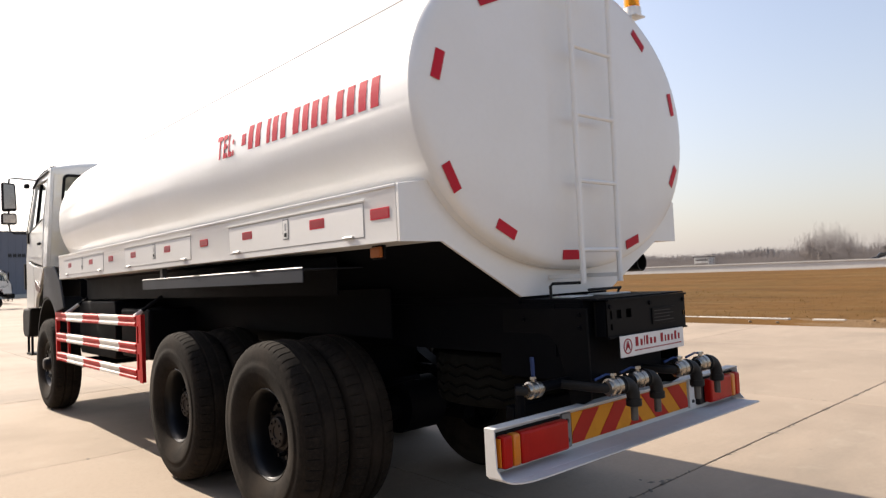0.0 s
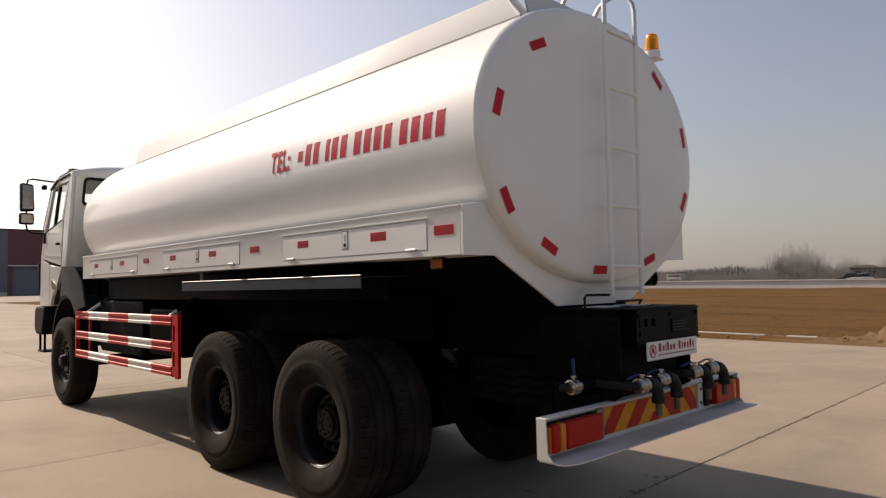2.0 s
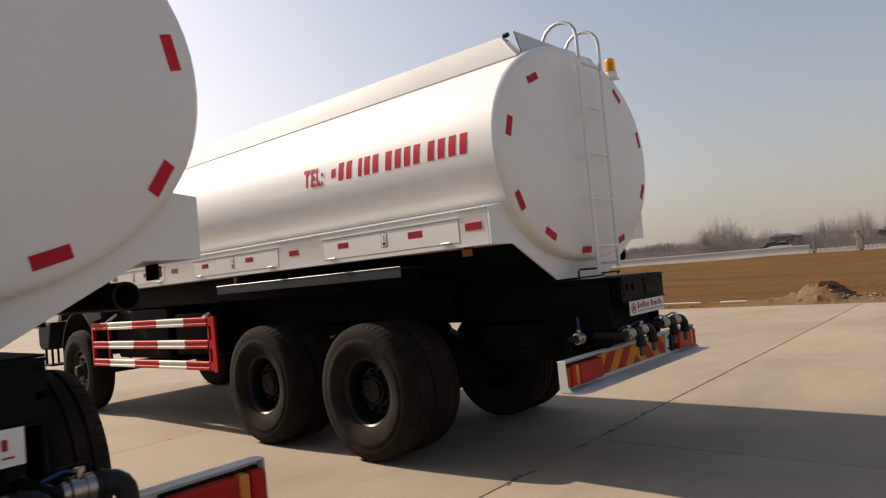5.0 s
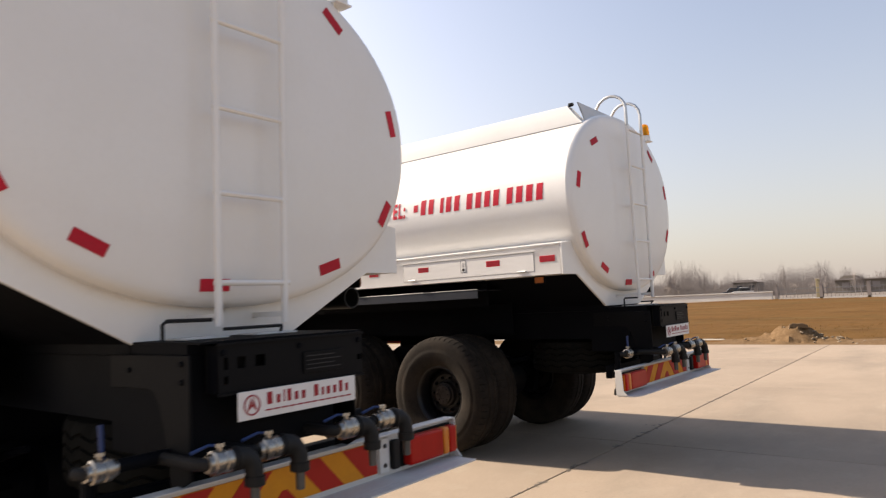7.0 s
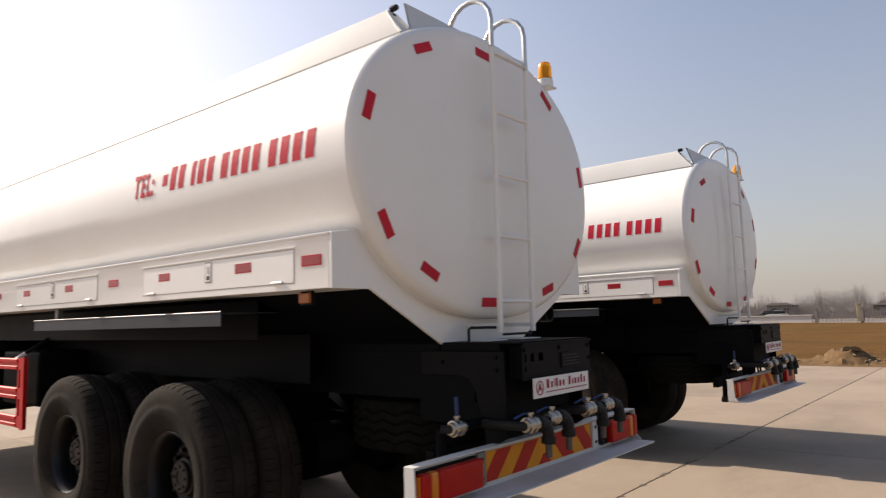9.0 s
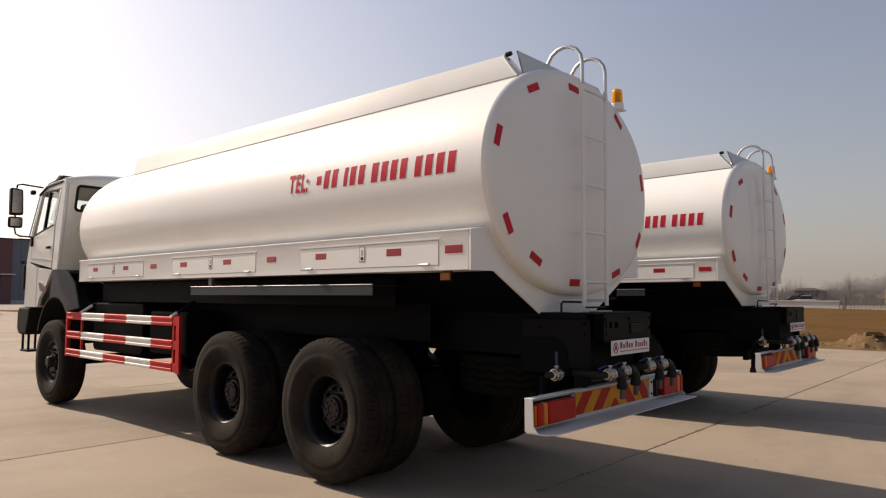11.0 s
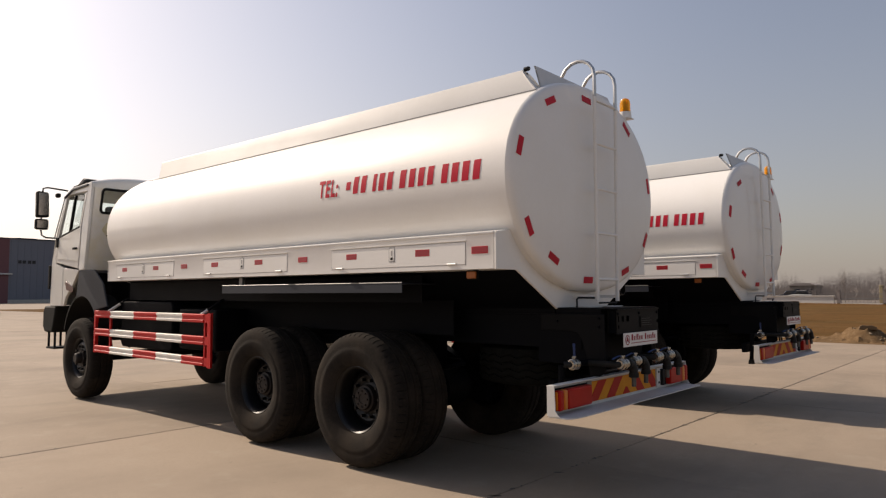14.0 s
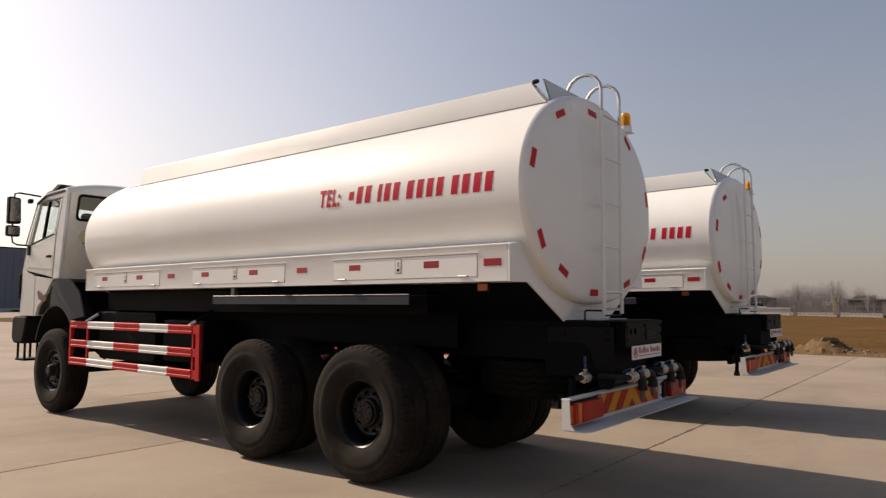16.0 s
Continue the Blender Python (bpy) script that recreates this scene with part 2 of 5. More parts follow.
HAZE = material("haze_pale_scrub", (0.27, 0.245, 0.23), 0.95, spots=(0.15, (0.22, 0.195, 0.18), 0.7))


BLOT = material("yellowed_paint", (0.55, 0.48, 0.27), 0.5, spots=(9.0, (0.62, 0.58, 0.45), 0.8))
OVERSPRAY = material("cab_wall_paint", (0.66, 0.64, 0.59), 0.4, coat=0.2, spots=(2.6, (0.58, 0.50, 0.28), 0.7), grain=(40, (0.6, 0.57, 0.5), 0.4))


def glass(name, tint=(0.8, 0.85, 0.85)):
    m = bpy.data.materials.new(name)
    m.use_nodes = True
    b = m.node_tree.nodes["Principled BSDF"]
    b.inputs["Base Color"].default_value = (*tint, 1)
    b.inputs["Roughness"].default_value = 0.02
    b.inputs["Transmission Weight"].default_value = 1.0
    b.inputs["IOR"].default_value = 1.2
    return m


GLASS = glass("window_glass")
BEACON = glass("amber_beacon_plastic", (1.0, 0.42, 0.03))
BEACON.node_tree.nodes["Principled BSDF"].inputs["Transmission Weight"].default_value = 0.55
BEACON.node_tree.nodes["Principled BSDF"].inputs["Roughness"].default_value = 0.18
MIRROR = material("mirror_glass", (0.24, 0.22, 0.205), 0.15, metal=1.0, spots=(8.0, (0.17, 0.15, 0.135), 0.6))


# ---- building blocks ----
class Shape:
    """Gathers solid pieces into one mesh."""

    def __init__(self):
        self.v, self.f = [], []

    def add(self, verts, faces):
        k = len(self.v)
        self.v += [tuple(p) for p in verts]
        self.f += [tuple(i + k for i in f) for f in faces]
        return self

    def box(self, x0, x1, y0, y1, z0, z1):
        v = [(x, y, z) for z in (z0, z1) for y in (y0, y1) for x in (x0, x1)]
        return self.add(v, [(0, 2, 3, 1), (4, 5, 7, 6), (0, 1, 5, 4), (2, 6, 7, 3), (0, 4, 6, 2), (1, 3, 7, 5)])

    def prism(self, poly, a, b, axis=0):
        """poly: the outline in the two other axes; a, b: the extent along the axis."""
        def place(p, d):
            return (d, *p) if axis == 0 else (p[0], d, p[1]) if axis == 1 else (*p, d)
        n = len(poly)
        v = [place(p, a) for p in poly] + [place(p, b) for p in poly]
        return self.add(v, [tuple(range(n - 1, -1, -1)), tuple(range(n, 2 * n))] + [(i, (i + 1) % n, (i + 1) % n + n, i + n) for i in range(n)])

    def lathe(self, profile, steps=48, centre=(0, 0, 0), axis=0, closed=False):
        """profile: (along the axis, radius)."""
        v, m = [], len(profile)
        for s in range(steps):
            c, d = math.cos(2 * math.pi * s / steps), math.sin(2 * math.pi * s / steps)
            for a, r in profile:
                p = (a, r * c, r * d) if axis == 0 else (r * c, a, r * d) if axis == 1 else (r * c, r * d, a)
                v.append([p[i] + centre[i] for i in range(3)])
        f = []
        for s in range(steps):
            q = (s + 1) % steps
            for i in range(m if closed else m - 1):
                j = (i + 1) % m
                f.append((s * m + i, s * m + j, q * m + j, q * m + i))
        return self.add(v, f)

    def tube(self, path, r, steps=10, caps=True):
        path = [Vector(p) for p in path]
        rings, up = [], None
        for i, p in enumerate(path):
            d = (path[min(i + 1, len(path) - 1)] - path[max(i - 1, 0)]).normalized()
            if up is None:
                up = d.orthogonal().normalized()
            up = (up - d * up.dot(d)).normalized()
            side = d.cross(up)
            rad = r[i] if isinstance(r, (list, tuple)) else r
            rings.append([p + rad * (math.cos(2 * math.pi * k / steps) * up + math.sin(2 * math.pi * k / steps) * side) for k in range(steps)])
        v = [p for ring in rings for p in ring]
        f = [(i * steps + k, i * steps + (k + 1) % steps, (i + 1) * steps + (k + 1) % steps, (i + 1) * steps + k) for i in range(len(path) - 1) for k in range(steps)]
        if caps:
            f += [tuple(range(steps - 1, -1, -1)), tuple(range((len(path) - 1) * steps, len(path) * steps))]
        return self.add(v, f)

    def grid(self, rows, wrap=False):
        """rows of points with equal count: a sheet."""
        n = len(rows[0])
        v = [p for row in rows for p in row]
        f = []
        for i in range(len(rows) - 1):
            for k in range(n if wrap else n - 1):
                q = (k + 1) % n
                f.append((i * n + k, i * n + q, (i + 1) * n + q, (i + 1) * n + k))
        return self.add(v, f)

    def mesh(self, name, mat, bevel=0.0, angle=35, segments=2):
        me = bpy.data.meshes.new(name)
        me.from_pydata(self.v, [], self.f)
        bm = bmesh.new()
        bm.from_mesh(me)
        bmesh.ops.recalc_face_normals(bm, faces=bm.faces)
        if bevel:
            edges = [e for e in bm.edges if len(e.link_faces) == 2 and e.calc_face_angle() > radians(30)]
            bmesh.ops.bevel(bm, geom=edges, offset=bevel, segments=segments, affect="EDGES", profile=0.5, clamp_overlap=True)
        bm.to_mesh(me)
        bm.free()
        me.materials.append(mat)
        me.shade_smooth()
        me.set_sharp_from_angle(angle=radians(20 if bevel else angle))
        return me


def part(name, shape, mat, parent=None, label="", bevel=0.0, m=None, angle=35):
    me = shape if isinstance(shape, bpy.types.Mesh) else shape.mesh(name, mat, bevel, angle)
    ob = new(name, me)
    if parent:
        ob.parent = parent
    if m is not None:
        ob.matrix_basis = m
    if label:
        tagged(ob, label)
    return ob


def thing(name, label, category, m, group="", kind=""):
    ob = new(name)
    ob.empty_display_size = 0.3
    ob.matrix_basis = m
    return tagged(ob, label, category, group, kind)


def arc(cx, cz, r, a0, a1, n):
    return [(cx + r * math.cos(radians(a0 + (a1 - a0) * i / n)), cz + r * math.sin(radians(a0 + (a1 - a0) * i / n))) for i in range(n + 1)]


# ---- the tanker truck (x to its right, y ahead, z up; y = 0 at the tank's rear plate) ----
def tank_ring(scale, y, n=72, a=1.272, b=0.905, cz=2.445, e=2.1, inset=0.0):
    pts = []
    for k in range(n):
        t = 2 * math.pi * k / n
        c, s = math.cos(t), math.sin(t)
        x = (a - inset) * math.copysign(abs(c) ** (2 / e), c) * scale
        z = (b - inset) * math.copysign(abs(s) ** (2 / e), s) * scale
        pts.append((x + 0.025, y, cz + z))
    return pts


def tank_side(z, e=2.1, a=1.272, b=0.905, cz=2.445):
    """How far the left flank lies from the middle at a height."""
    return -0.025 + a * (1 - abs((z - cz) / b) ** e) ** (1 / e)


DISH = [(0.0, 0.054), (0.006, 0.03), (0.022, 0.011), (0.045, 0.001), (0.08, -0.006), (0.2, -0.020), (0.4, -0.035), (0.7, -0.045), (0.87, -0.047)]


def plate_y(x, z, e=2.1, a=1.272, b=0.905):
    """Where the dished rear plate lies at a point."""
    lo, hi = 0.0, 0.87
    for k in range(24):
        mid = (lo + hi) / 2
        if abs((x - 0.025) / (a - mid)) ** e + abs((z - 2.445) / (b - mid)) ** e < 1:
            lo = mid
        else:
            hi = mid
    for (i0, y0), (i1, y1) in zip(DISH, DISH[1:]):
        if lo <= i1:
            return y0 + (y1 - y0) * (lo - i0) / (i1 - i0)
    return DISH[-1][1]


def tape_pose(x, z, turn):
    """A patch laid on the dished plate, following its slope."""
    fx = (plate_y(x + 0.05, z) - plate_y(x - 0.05, z)) / 0.1
    fz = (plate_y(x, z + 0.04) - plate_y(x, z - 0.04)) / 0.08
    return Matrix.Translation((x, plate_y(x, z) - 0.001, z)) @ Matrix.Rotation(math.atan(fx), 4, "Z") @ Matrix.Rotation(-math.atan(fz), 4, "X") @ Matrix.Rotation(radians(turn), 4, "Y")


def tyre_mesh():
    """A lathed carcass with round shoulders, small notches and two grooves."""
    side = [(-0.095, 0.283), (-0.120, 0.300), (-0.146, 0.335), (-0.163, 0.385), (-0.170, 0.430), (-0.1705, 0.455), (-0.1685, 0.458), (-0.169, 0.485), (-0.165, 0.516), (-0.157, 0.546)]
    block = [(-0.145, 0.567), (-0.126, 0.582), (-0.095, 0.590), (-0.058, 0.595), (-0.050, 0.578), (-0.038, 0.578), (-0.030, 0.596)]
    gap = [(-0.148, 0.557), (-0.131, 0.567), (-0.098, 0.582), (-0.058, 0.594), (-0.050, 0.578), (-0.038, 0.578), (-0.030, 0.596)]
    s = Shape()
    steps, rows = 224, []
    for k in range(steps):
        t = 2 * math.pi * (k // 4 * 4 + (0.0, 0.36, 2.0, 3.64)[k % 4]) / steps
        left = right = gap if k % 4 == 0 else block
        prof = side + left + [(-x, r) for x, r in reversed(right)] + [(-x, r) for x, r in reversed(side)]
        rows.append([(x, r * math.cos(t), r * math.sin(t)) for x, r in prof])
    rows.append(rows[0])
    s.grid(rows)
    return s.mesh("tyre", RUBBER)


TYRE = tyre_mesh()


def spare_tyre_mesh():
    """A carcass with ribs parted by zigzag grooves and notched shoulders."""
    side = [(-0.095, 0.283), (-0.120, 0.300), (-0.146, 0.335), (-0.165, 0.390), (-0.171, 0.440), (-0.169, 0.478), (-0.172, 0.483), (-0.168, 0.492), (-0.160, 0.532)]
    s = Shape()
    steps, rows = 168, []
    for k in range(steps):
        t = 2 * math.pi * k / steps
        zig = 0.013 * (abs((k % 8) - 4) / 2 - 1)
        notch = 0.014 if k % 8 in (0, 1) else 0.0
        tread = [(-0.150, 0.570 - notch), (-0.132, 0.581 - notch)]
        for c in (-0.088, -0.030, 0.030, 0.088):
            c += zig
            tread += [(c - 0.009, 0.588), (c - 0.005, 0.571), (c + 0.005, 0.571), (c + 0.009, 0.588)]
        tread += [(0.132, 0.581 - notch), (0.150, 0.570 - notch)]
        prof = side + tread + [(-x, r) for x, r in reversed(side)]
        rows.append([(x, r * math.cos(t), r * math.sin(t)) for x, r in prof])
    rows.append(rows[0])
    s.grid(rows)
    return s.mesh("tyre", SPARE)


SPARE_TYRE = spare_tyre_mesh()


def rim_mesh(dish):
    """dish: how far the disc lies behind the outer edge."""
    s = Shape()
    s.lathe([(-0.095, 0.300), (-0.112, 0.301), (-0.118, 0.291), (-0.110, 0.283), (-0.105, 0.277), (-0.075, 0.262), (-0.02, 0.255), (0.08, 0.262), (0.12, 0.283), (0.128, 0.298), (0.118, 0.300)], 56)
    d = -0.128 + dish
    s.lathe([(d + 0.03, 0.258), (d, 0.235), (d - 0.012, 0.20), (d + 0.005, 0.15), (d - 0.005, 0.12), (d - 0.005, 0.0)], 48)
    return s.mesh("wheel", RIMBLACK)


def hub_mesh(dish, front):
    d = -0.128 + dish
    s = Shape()
    if front:
        s.lathe([(d - 0.11, 0.0), (d - 0.11, 0.055), (d - 0.095, 0.075), (d - 0.03, 0.085), (d - 0.03, 0.125), (d, 0.13)], 32)
    else:
        s.lathe([(d - 0.078, 0.0), (d - 0.078, 0.040), (d - 0.085, 0.042), (d - 0.085, 0.092), (d - 0.080, 0.098), (d - 0.055, 0.099), (d - 0.050, 0.118), (d, 0.125)], 32)
        for k in range(8):
            a = 2 * math.pi * k / 8
            s.lathe([(d - 0.094, 0.0), (d - 0.094, 0.009), (d - 0.084, 0.010)], 6, (0, 0.070 * math.cos(a), 0.070 * math.sin(a)), 0)
    return s.mesh("hub", HUBRUST)


NUT = Shape().lathe([(-0.045, 0.0), (-0.045, 0.014), (0.012, 0.017)], 6).mesh("wheel_nut", RIMBLACK)
RIM_F, RIM_R = rim_mesh(0.05), rim_mesh(0.16)
HUB_F, HUB_R = hub_mesh(0.05, True), hub_mesh(0.16, False)


def wheel(truck, x, y, z, left, front, hub=True):
    m = pose(x, y, z, 0, 0, 0 if left else 180)
    w = part("wheel", RIM_F if front else RIM_R, None, truck, "black-painted steel disc wheel", m=m)
    part("tyre", TYRE, None, w, "dusty black rubber truck tyre")
    if hub:
        part("hub", HUB_F if front else HUB_R, None, w)
        for k in range(10):
            t = 2 * math.pi * k / 10
            part("wheel_nut", NUT, None, w, m=pose(-0.128 + (0.05 if front else 0.16), 0.168 * math.cos(t), 0.168 * math.sin(t)))


def valve(truck, x, z, elbow=True, handle=True, k=0.80, y=-0.47):
    """A steel ball valve with a black rubber elbow that hangs over the bumper; k: its size."""
    v = Shape().lathe([(a * k, r * k) for a, r in ((0.095, 0.0), (0.095, 0.040), (0.07, 0.044), (0.066, 0.055), (0.034, 0.056), (0.030, 0.050), (0.012, 0.050), (0.008, 0.056), (-0.022, 0.056), (-0.028, 0.044), (-0.05, 0.040), (-0.05, 0.0))], 20, (x, y, z), 0)
    v.tube([(x + 0.02 * k, y, z + 0.04 * k), (x + 0.02 * k, y, z + 0.078 * k)], 0.015 * k, 8)
    ob = part("valve", v, CHROME, truck, "worn steel ball valve")
    part("stem_nut", Shape().lathe([(z + 0.068 * k, 0.0), (z + 0.068 * k, 0.024 * k), (z + 0.084 * k, 0.022 * k), (z + 0.084 * k, 0.0)], 6, (x + 0.02 * k, y, 0), 2), CHROME, ob)
    if elbow:
        p = [(x + 0.08 * k, y, z)] + [(x + (0.125 + 0.062 * math.sin(a)) * k, y - 0.006 - 0.012 * a, z - (0.062 - 0.062 * math.cos(a)) * k) for a in (0.0, 0.4, 0.8, 1.2, 1.57)] + [(x + 0.188 * k, y - 0.027, z - 0.105 * k)]
        e = Shape().tube(p, [0.050 * k, 0.052 * k, 0.050 * k, 0.048 * k, 0.046 * k, 0.044 * k, 0.042 * k], 14)
        cx, cy = x + 0.188 * k, y - 0.027
        e.lathe([(z - 0.095 * k, 0.0), (z - 0.095 * k, 0.050 * k), (z - 0.135 * k, 0.050 * k), (z - 0.140 * k, 0.040 * k), (z - 0.140 * k, 0.0)], 18, (cx, cy, 0), 2)
        part("elbow_hose", e, HOSE, ob, "black rubber elbow")
        part("outlet_pipe", Shape().lathe([(z - 0.138 * k, 0.0), (z - 0.138 * k, 0.024 * k), (z - 0.225 * k, 0.023 * k), (z - 0.228 * k, 0.018 * k), (z - 0.21 * k, 0.017 * k), (z - 0.21 * k, 0.0)], 14, (cx, cy, 0), 2), OUTLET, ob, "short tarnished steel outlet pipe")
        part("hose_clamp", Shape().lathe([(a * k, r * k) for a, r in ((0.096, 0.0), (0.096, 0.056), (0.116, 0.056), (0.116, 0.0))], 18, (x, y - 0.003, z), 0), HOSE, ob, "black hose collar")
    if handle:
        part("valve_handle", Shape().tube([(x + 0.01 * k, y, z + 0.074 * k), (x - 0.03 * k, y + 0.012, z + 0.080 * k), (x - 0.10 * k, y + 0.04, z + 0.052 * k)], [0.005 * k, 0.007 * k, 0.009 * k], 8), BLUE, ob, "blue plastic lever grip")
    part("inlet_pipe", Shape().tube([(x - 0.03 * k, y, z), (x - 0.05 * k, y + 0.01, z), (x - 0.07 * k, y + 0.05, z), (x - 0.07 * k, -0.18, z)], 0.03 * k, 10), HOSE, ob)
    return ob


def ground_under(y):
    """Height of the ground in the truck's own frame, which is all but level."""
    return 0.003 - 0.001 * y


def letter_mesh(text, size, mat, squeeze=0.62, shear=0.10):
    """Raised letters in the xy plane, from the built-in font."""
    cu = bpy.data.curves.new("lettering", "FONT")
    cu.body, cu.size, cu.extrude, cu.shear, cu.offset = text, size, 0.0003, shear, size * 0.032
    cu.space_character = 1.16
    tmp = new("lettering", cu)
    me = bpy.data.meshes.new_from_object(tmp.evaluated_get(bpy.context.evaluated_depsgraph_get()))
    bpy.data.objects.remove(tmp)
    me.transform(Matrix.Diagonal((squeeze, 1, 1, 1)))
    me.materials.clear()
    me.materials.append(mat)
    return me


def on_tank(me, y_start, z_mid):
    """Bends flat lettering (x along, y up) onto the tank's left flank, reading from the front to the rear."""
    for v in me.vertices:
        z = z_mid + v.co.y
        y = y_start - v.co.x
        z += 0.019 * (y - 2.3)
        v.co = (-tank_side(z) - 0.0042 - v.co.z, y, z)
    me.update()
    return me


def build_truck(m, label):
    truck = thing("tanker_truck", label, "tanker truck", m, "parked tanker trucks")

    # tank shell and its ends
    s = Shape()
    rows = [tank_ring(1, 0.055), tank_ring(1, 0.5), tank_ring(1, 2.3), tank_ring(1, 4.6), tank_ring(1, 7.06)]
    for k in range(1, 9):
        t = k / 8 * math.pi / 2
        rows.append(tank_ring(1, 7.06 + 0.42 * math.sin(t), inset=0.55 * (1 - math.cos(t))))
    s.grid(rows, True)
    n = len(s.v)
    s.f.append(tuple(range(n - 72, n)))
    part("tank_shell", s, WHITE, truck, "glossy white painted tank barrel", angle=50)
    s = Shape()
    s.grid([tank_ring(1, y, inset=i) for i, y in DISH], True)
    n = len(s.v)
    s.f.append(tuple(range(n - 72, n)))
    part("end_plate", s, WHITE, truck, "flat white rear end of the tank", angle=60)
    # bulkhead under and beside the tank
    poly = [(-1.295, 1.99), (-1.295, 1.71), (-1.02, 1.71), (-0.43, 1.40), (0.43, 1.40), (1.02, 1.71), (1.295, 1.71), (1.295, 1.99), (1.08, 2.02), (0.6, 1.75), (-0.6, 1.75), (-1.08, 2.02)]
    part("rear_bulkhead", Shape().prism(poly, 0.105, 0.125, 1), WHITE, truck, bevel=0.003)
    part("front_bulkhead", Shape().prism(poly, 6.91, 6.93, 1), WHITE, truck)
    # sloping belly sheets between the lockers and the frame; their black supplies the shade
    for sx in (-1, 1):
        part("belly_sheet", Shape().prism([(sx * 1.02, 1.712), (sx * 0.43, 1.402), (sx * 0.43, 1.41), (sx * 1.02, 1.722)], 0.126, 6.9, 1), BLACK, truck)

    # lockers along both sides
    for sx in (-1, 1):
        s = Shape()
        s.prism([(sx * 1.295, 1.712), (sx * 1.295, 1.975), (sx * 1.302, 1.977), (sx * 1.302, 1.992), (sx * 1.05, 2.03), (sx * 1.02, 1.712)], 0.127, 6.94, 1)
        locker = part("side_locker", s, WHITE, truck, "white steel locker along the tank", bevel=0.004)
        for y0 in (0.40, 2.715, 5.035):
            d = Shape().box(sx * 1.291, sx * 1.2975, y0 + 0.006, y0 + 1.62, 1.752, 1.925)
            door = part("locker_door", d, WHITE, locker, bevel=0.002)
            gap = Shape()
            gap.box(sx * 1.2945, sx * 1.2965, y0 - 0.002, y0 + 1.628, 1.9252, 1.9285)
            gap.box(sx * 1.2945, sx * 1.2965, y0 + 0.0015, y0 + 0.0055, 1.746, 1.9252)
            gap.box(sx * 1.2945, sx * 1.2965, y0 + 1.6205, y0 + 1.6235, 1.746, 1.9252)
            gap.box(sx * 1.2945, sx * 1.2965, y0 + 0.0055, y0 + 1.6205, 1.7485, 1.7515)
            part("door_gap", gap, GAPGREY, locker)
            strip = Shape().box(sx * 1.2972, sx * 1.304, y0 - 0.01, y0 + 1.64, 1.934, 1.941)
            part("drip_strip", strip, WHITE, locker)
            la = part("latch", Shape().box(sx * 1.2977, sx * 1.2992, y0 + 0.785, y0 + 0.855, 1.795, 1.918), GREY, door, "recessed latch in a pale frame")
            part("latch_frame", Shape().box(sx * 1.2993, sx * 1.3006, y0 + 0.792, y0 + 0.848, 1.802, 1.911), WHITE, la)
            part("latch_lever", Shape().box(sx * 1.3007, sx * 1.3022, y0 + 0.806, y0 + 0.834, 1.812, 1.835), SEAL, la)
            part("latch_lever", Shape().box(sx * 1.3007, sx * 1.3020, y0 + 0.812, y0 + 0.828, 1.848, 1.892), GAPGREY, la)
            for hy in (0.14, 1.50):
                h = Shape().tube([(sx * 1.304, y0 + hy - 0.045, 1.757), (sx * 1.304, y0 + hy + 0.045, 1.757)], 0.009, 8)
                part("hinge", h, STEEL, door)
    # red tape on the lockers
    tape = Shape().box(-1.2986, -1.2952, -0.071, 0.071, -0.0245, 0.0245).mesh("reflector", RED)
    core = Shape().box(-1.2992, -1.2980, -0.066, 0.066, -0.0195, 0.0195).mesh("reflector_core", CORE)
    for y in (0.262, 0.862, 1.744, 2.465, 3.22, 4.09, 4.787, 5.506, 6.398):
        k = 1.12 if y < 1 else 1
        for sx in (-1, 1):
            red = part("reflector", tape, None, truck, m=pose(0, y, 1.858) @ Matrix.Diagonal((-sx, k, k, 1)))
            part("reflector_core", core, None, red)
    # red tape round the rear plate
    tape = Shape().box(-0.077, 0.077, -0.0032, -0.0005, -0.028, 0.028).mesh("reflector", RED)
    for x, z, turn in ((-0.686, 3.08, -24), (-0.091, 3.207, 3), (-1.129, 2.648, -73), (-1.015, 2.041, 60), (-0.667, 1.808, 25), (-0.10, 1.641, 0), (0.615, 1.733, -17), (1.070, 2.047, -58), (1.150, 2.591, 75), (0.689, 3.085, 40)):
        part("reflector", tape, None, truck, m=tape_pose(x, z, turn))

    # lettering: the readable word, and plain bars for the number
    word = on_tank(letter_mesh("TEL:", 0.222, LETTER, 0.62), 2.285, 2.447)
    part("lettering", word, None, truck, "red adhesive letters")
    y = 1.885
    for w in (0.075, 0.085, 0.085, -0.05, 0.055, 0.085, 0.085, -0.05, 0.09, 0.085, 0.085, 0.085, -0.05, 0.085, 0.09, 0.09, 0.09):
        if w < 0:
            y += w
            continue
        step_on, w = w + 0.022, w * 0.78
        tall = 0.075 if y > 1.87 else 0.155
        low = 2.45 + 0.019 * (y - 2.3) + (0.15 - tall) / 2
        s = Shape()
        for k in range(4):
            za, zb = low + tall * k / 4, low + tall * (k + 1) / 4
            xa, xb = -tank_side(za), -tank_side(zb)
            lean_a, lean_b = 0.1 * (za - low), 0.1 * (zb - low)
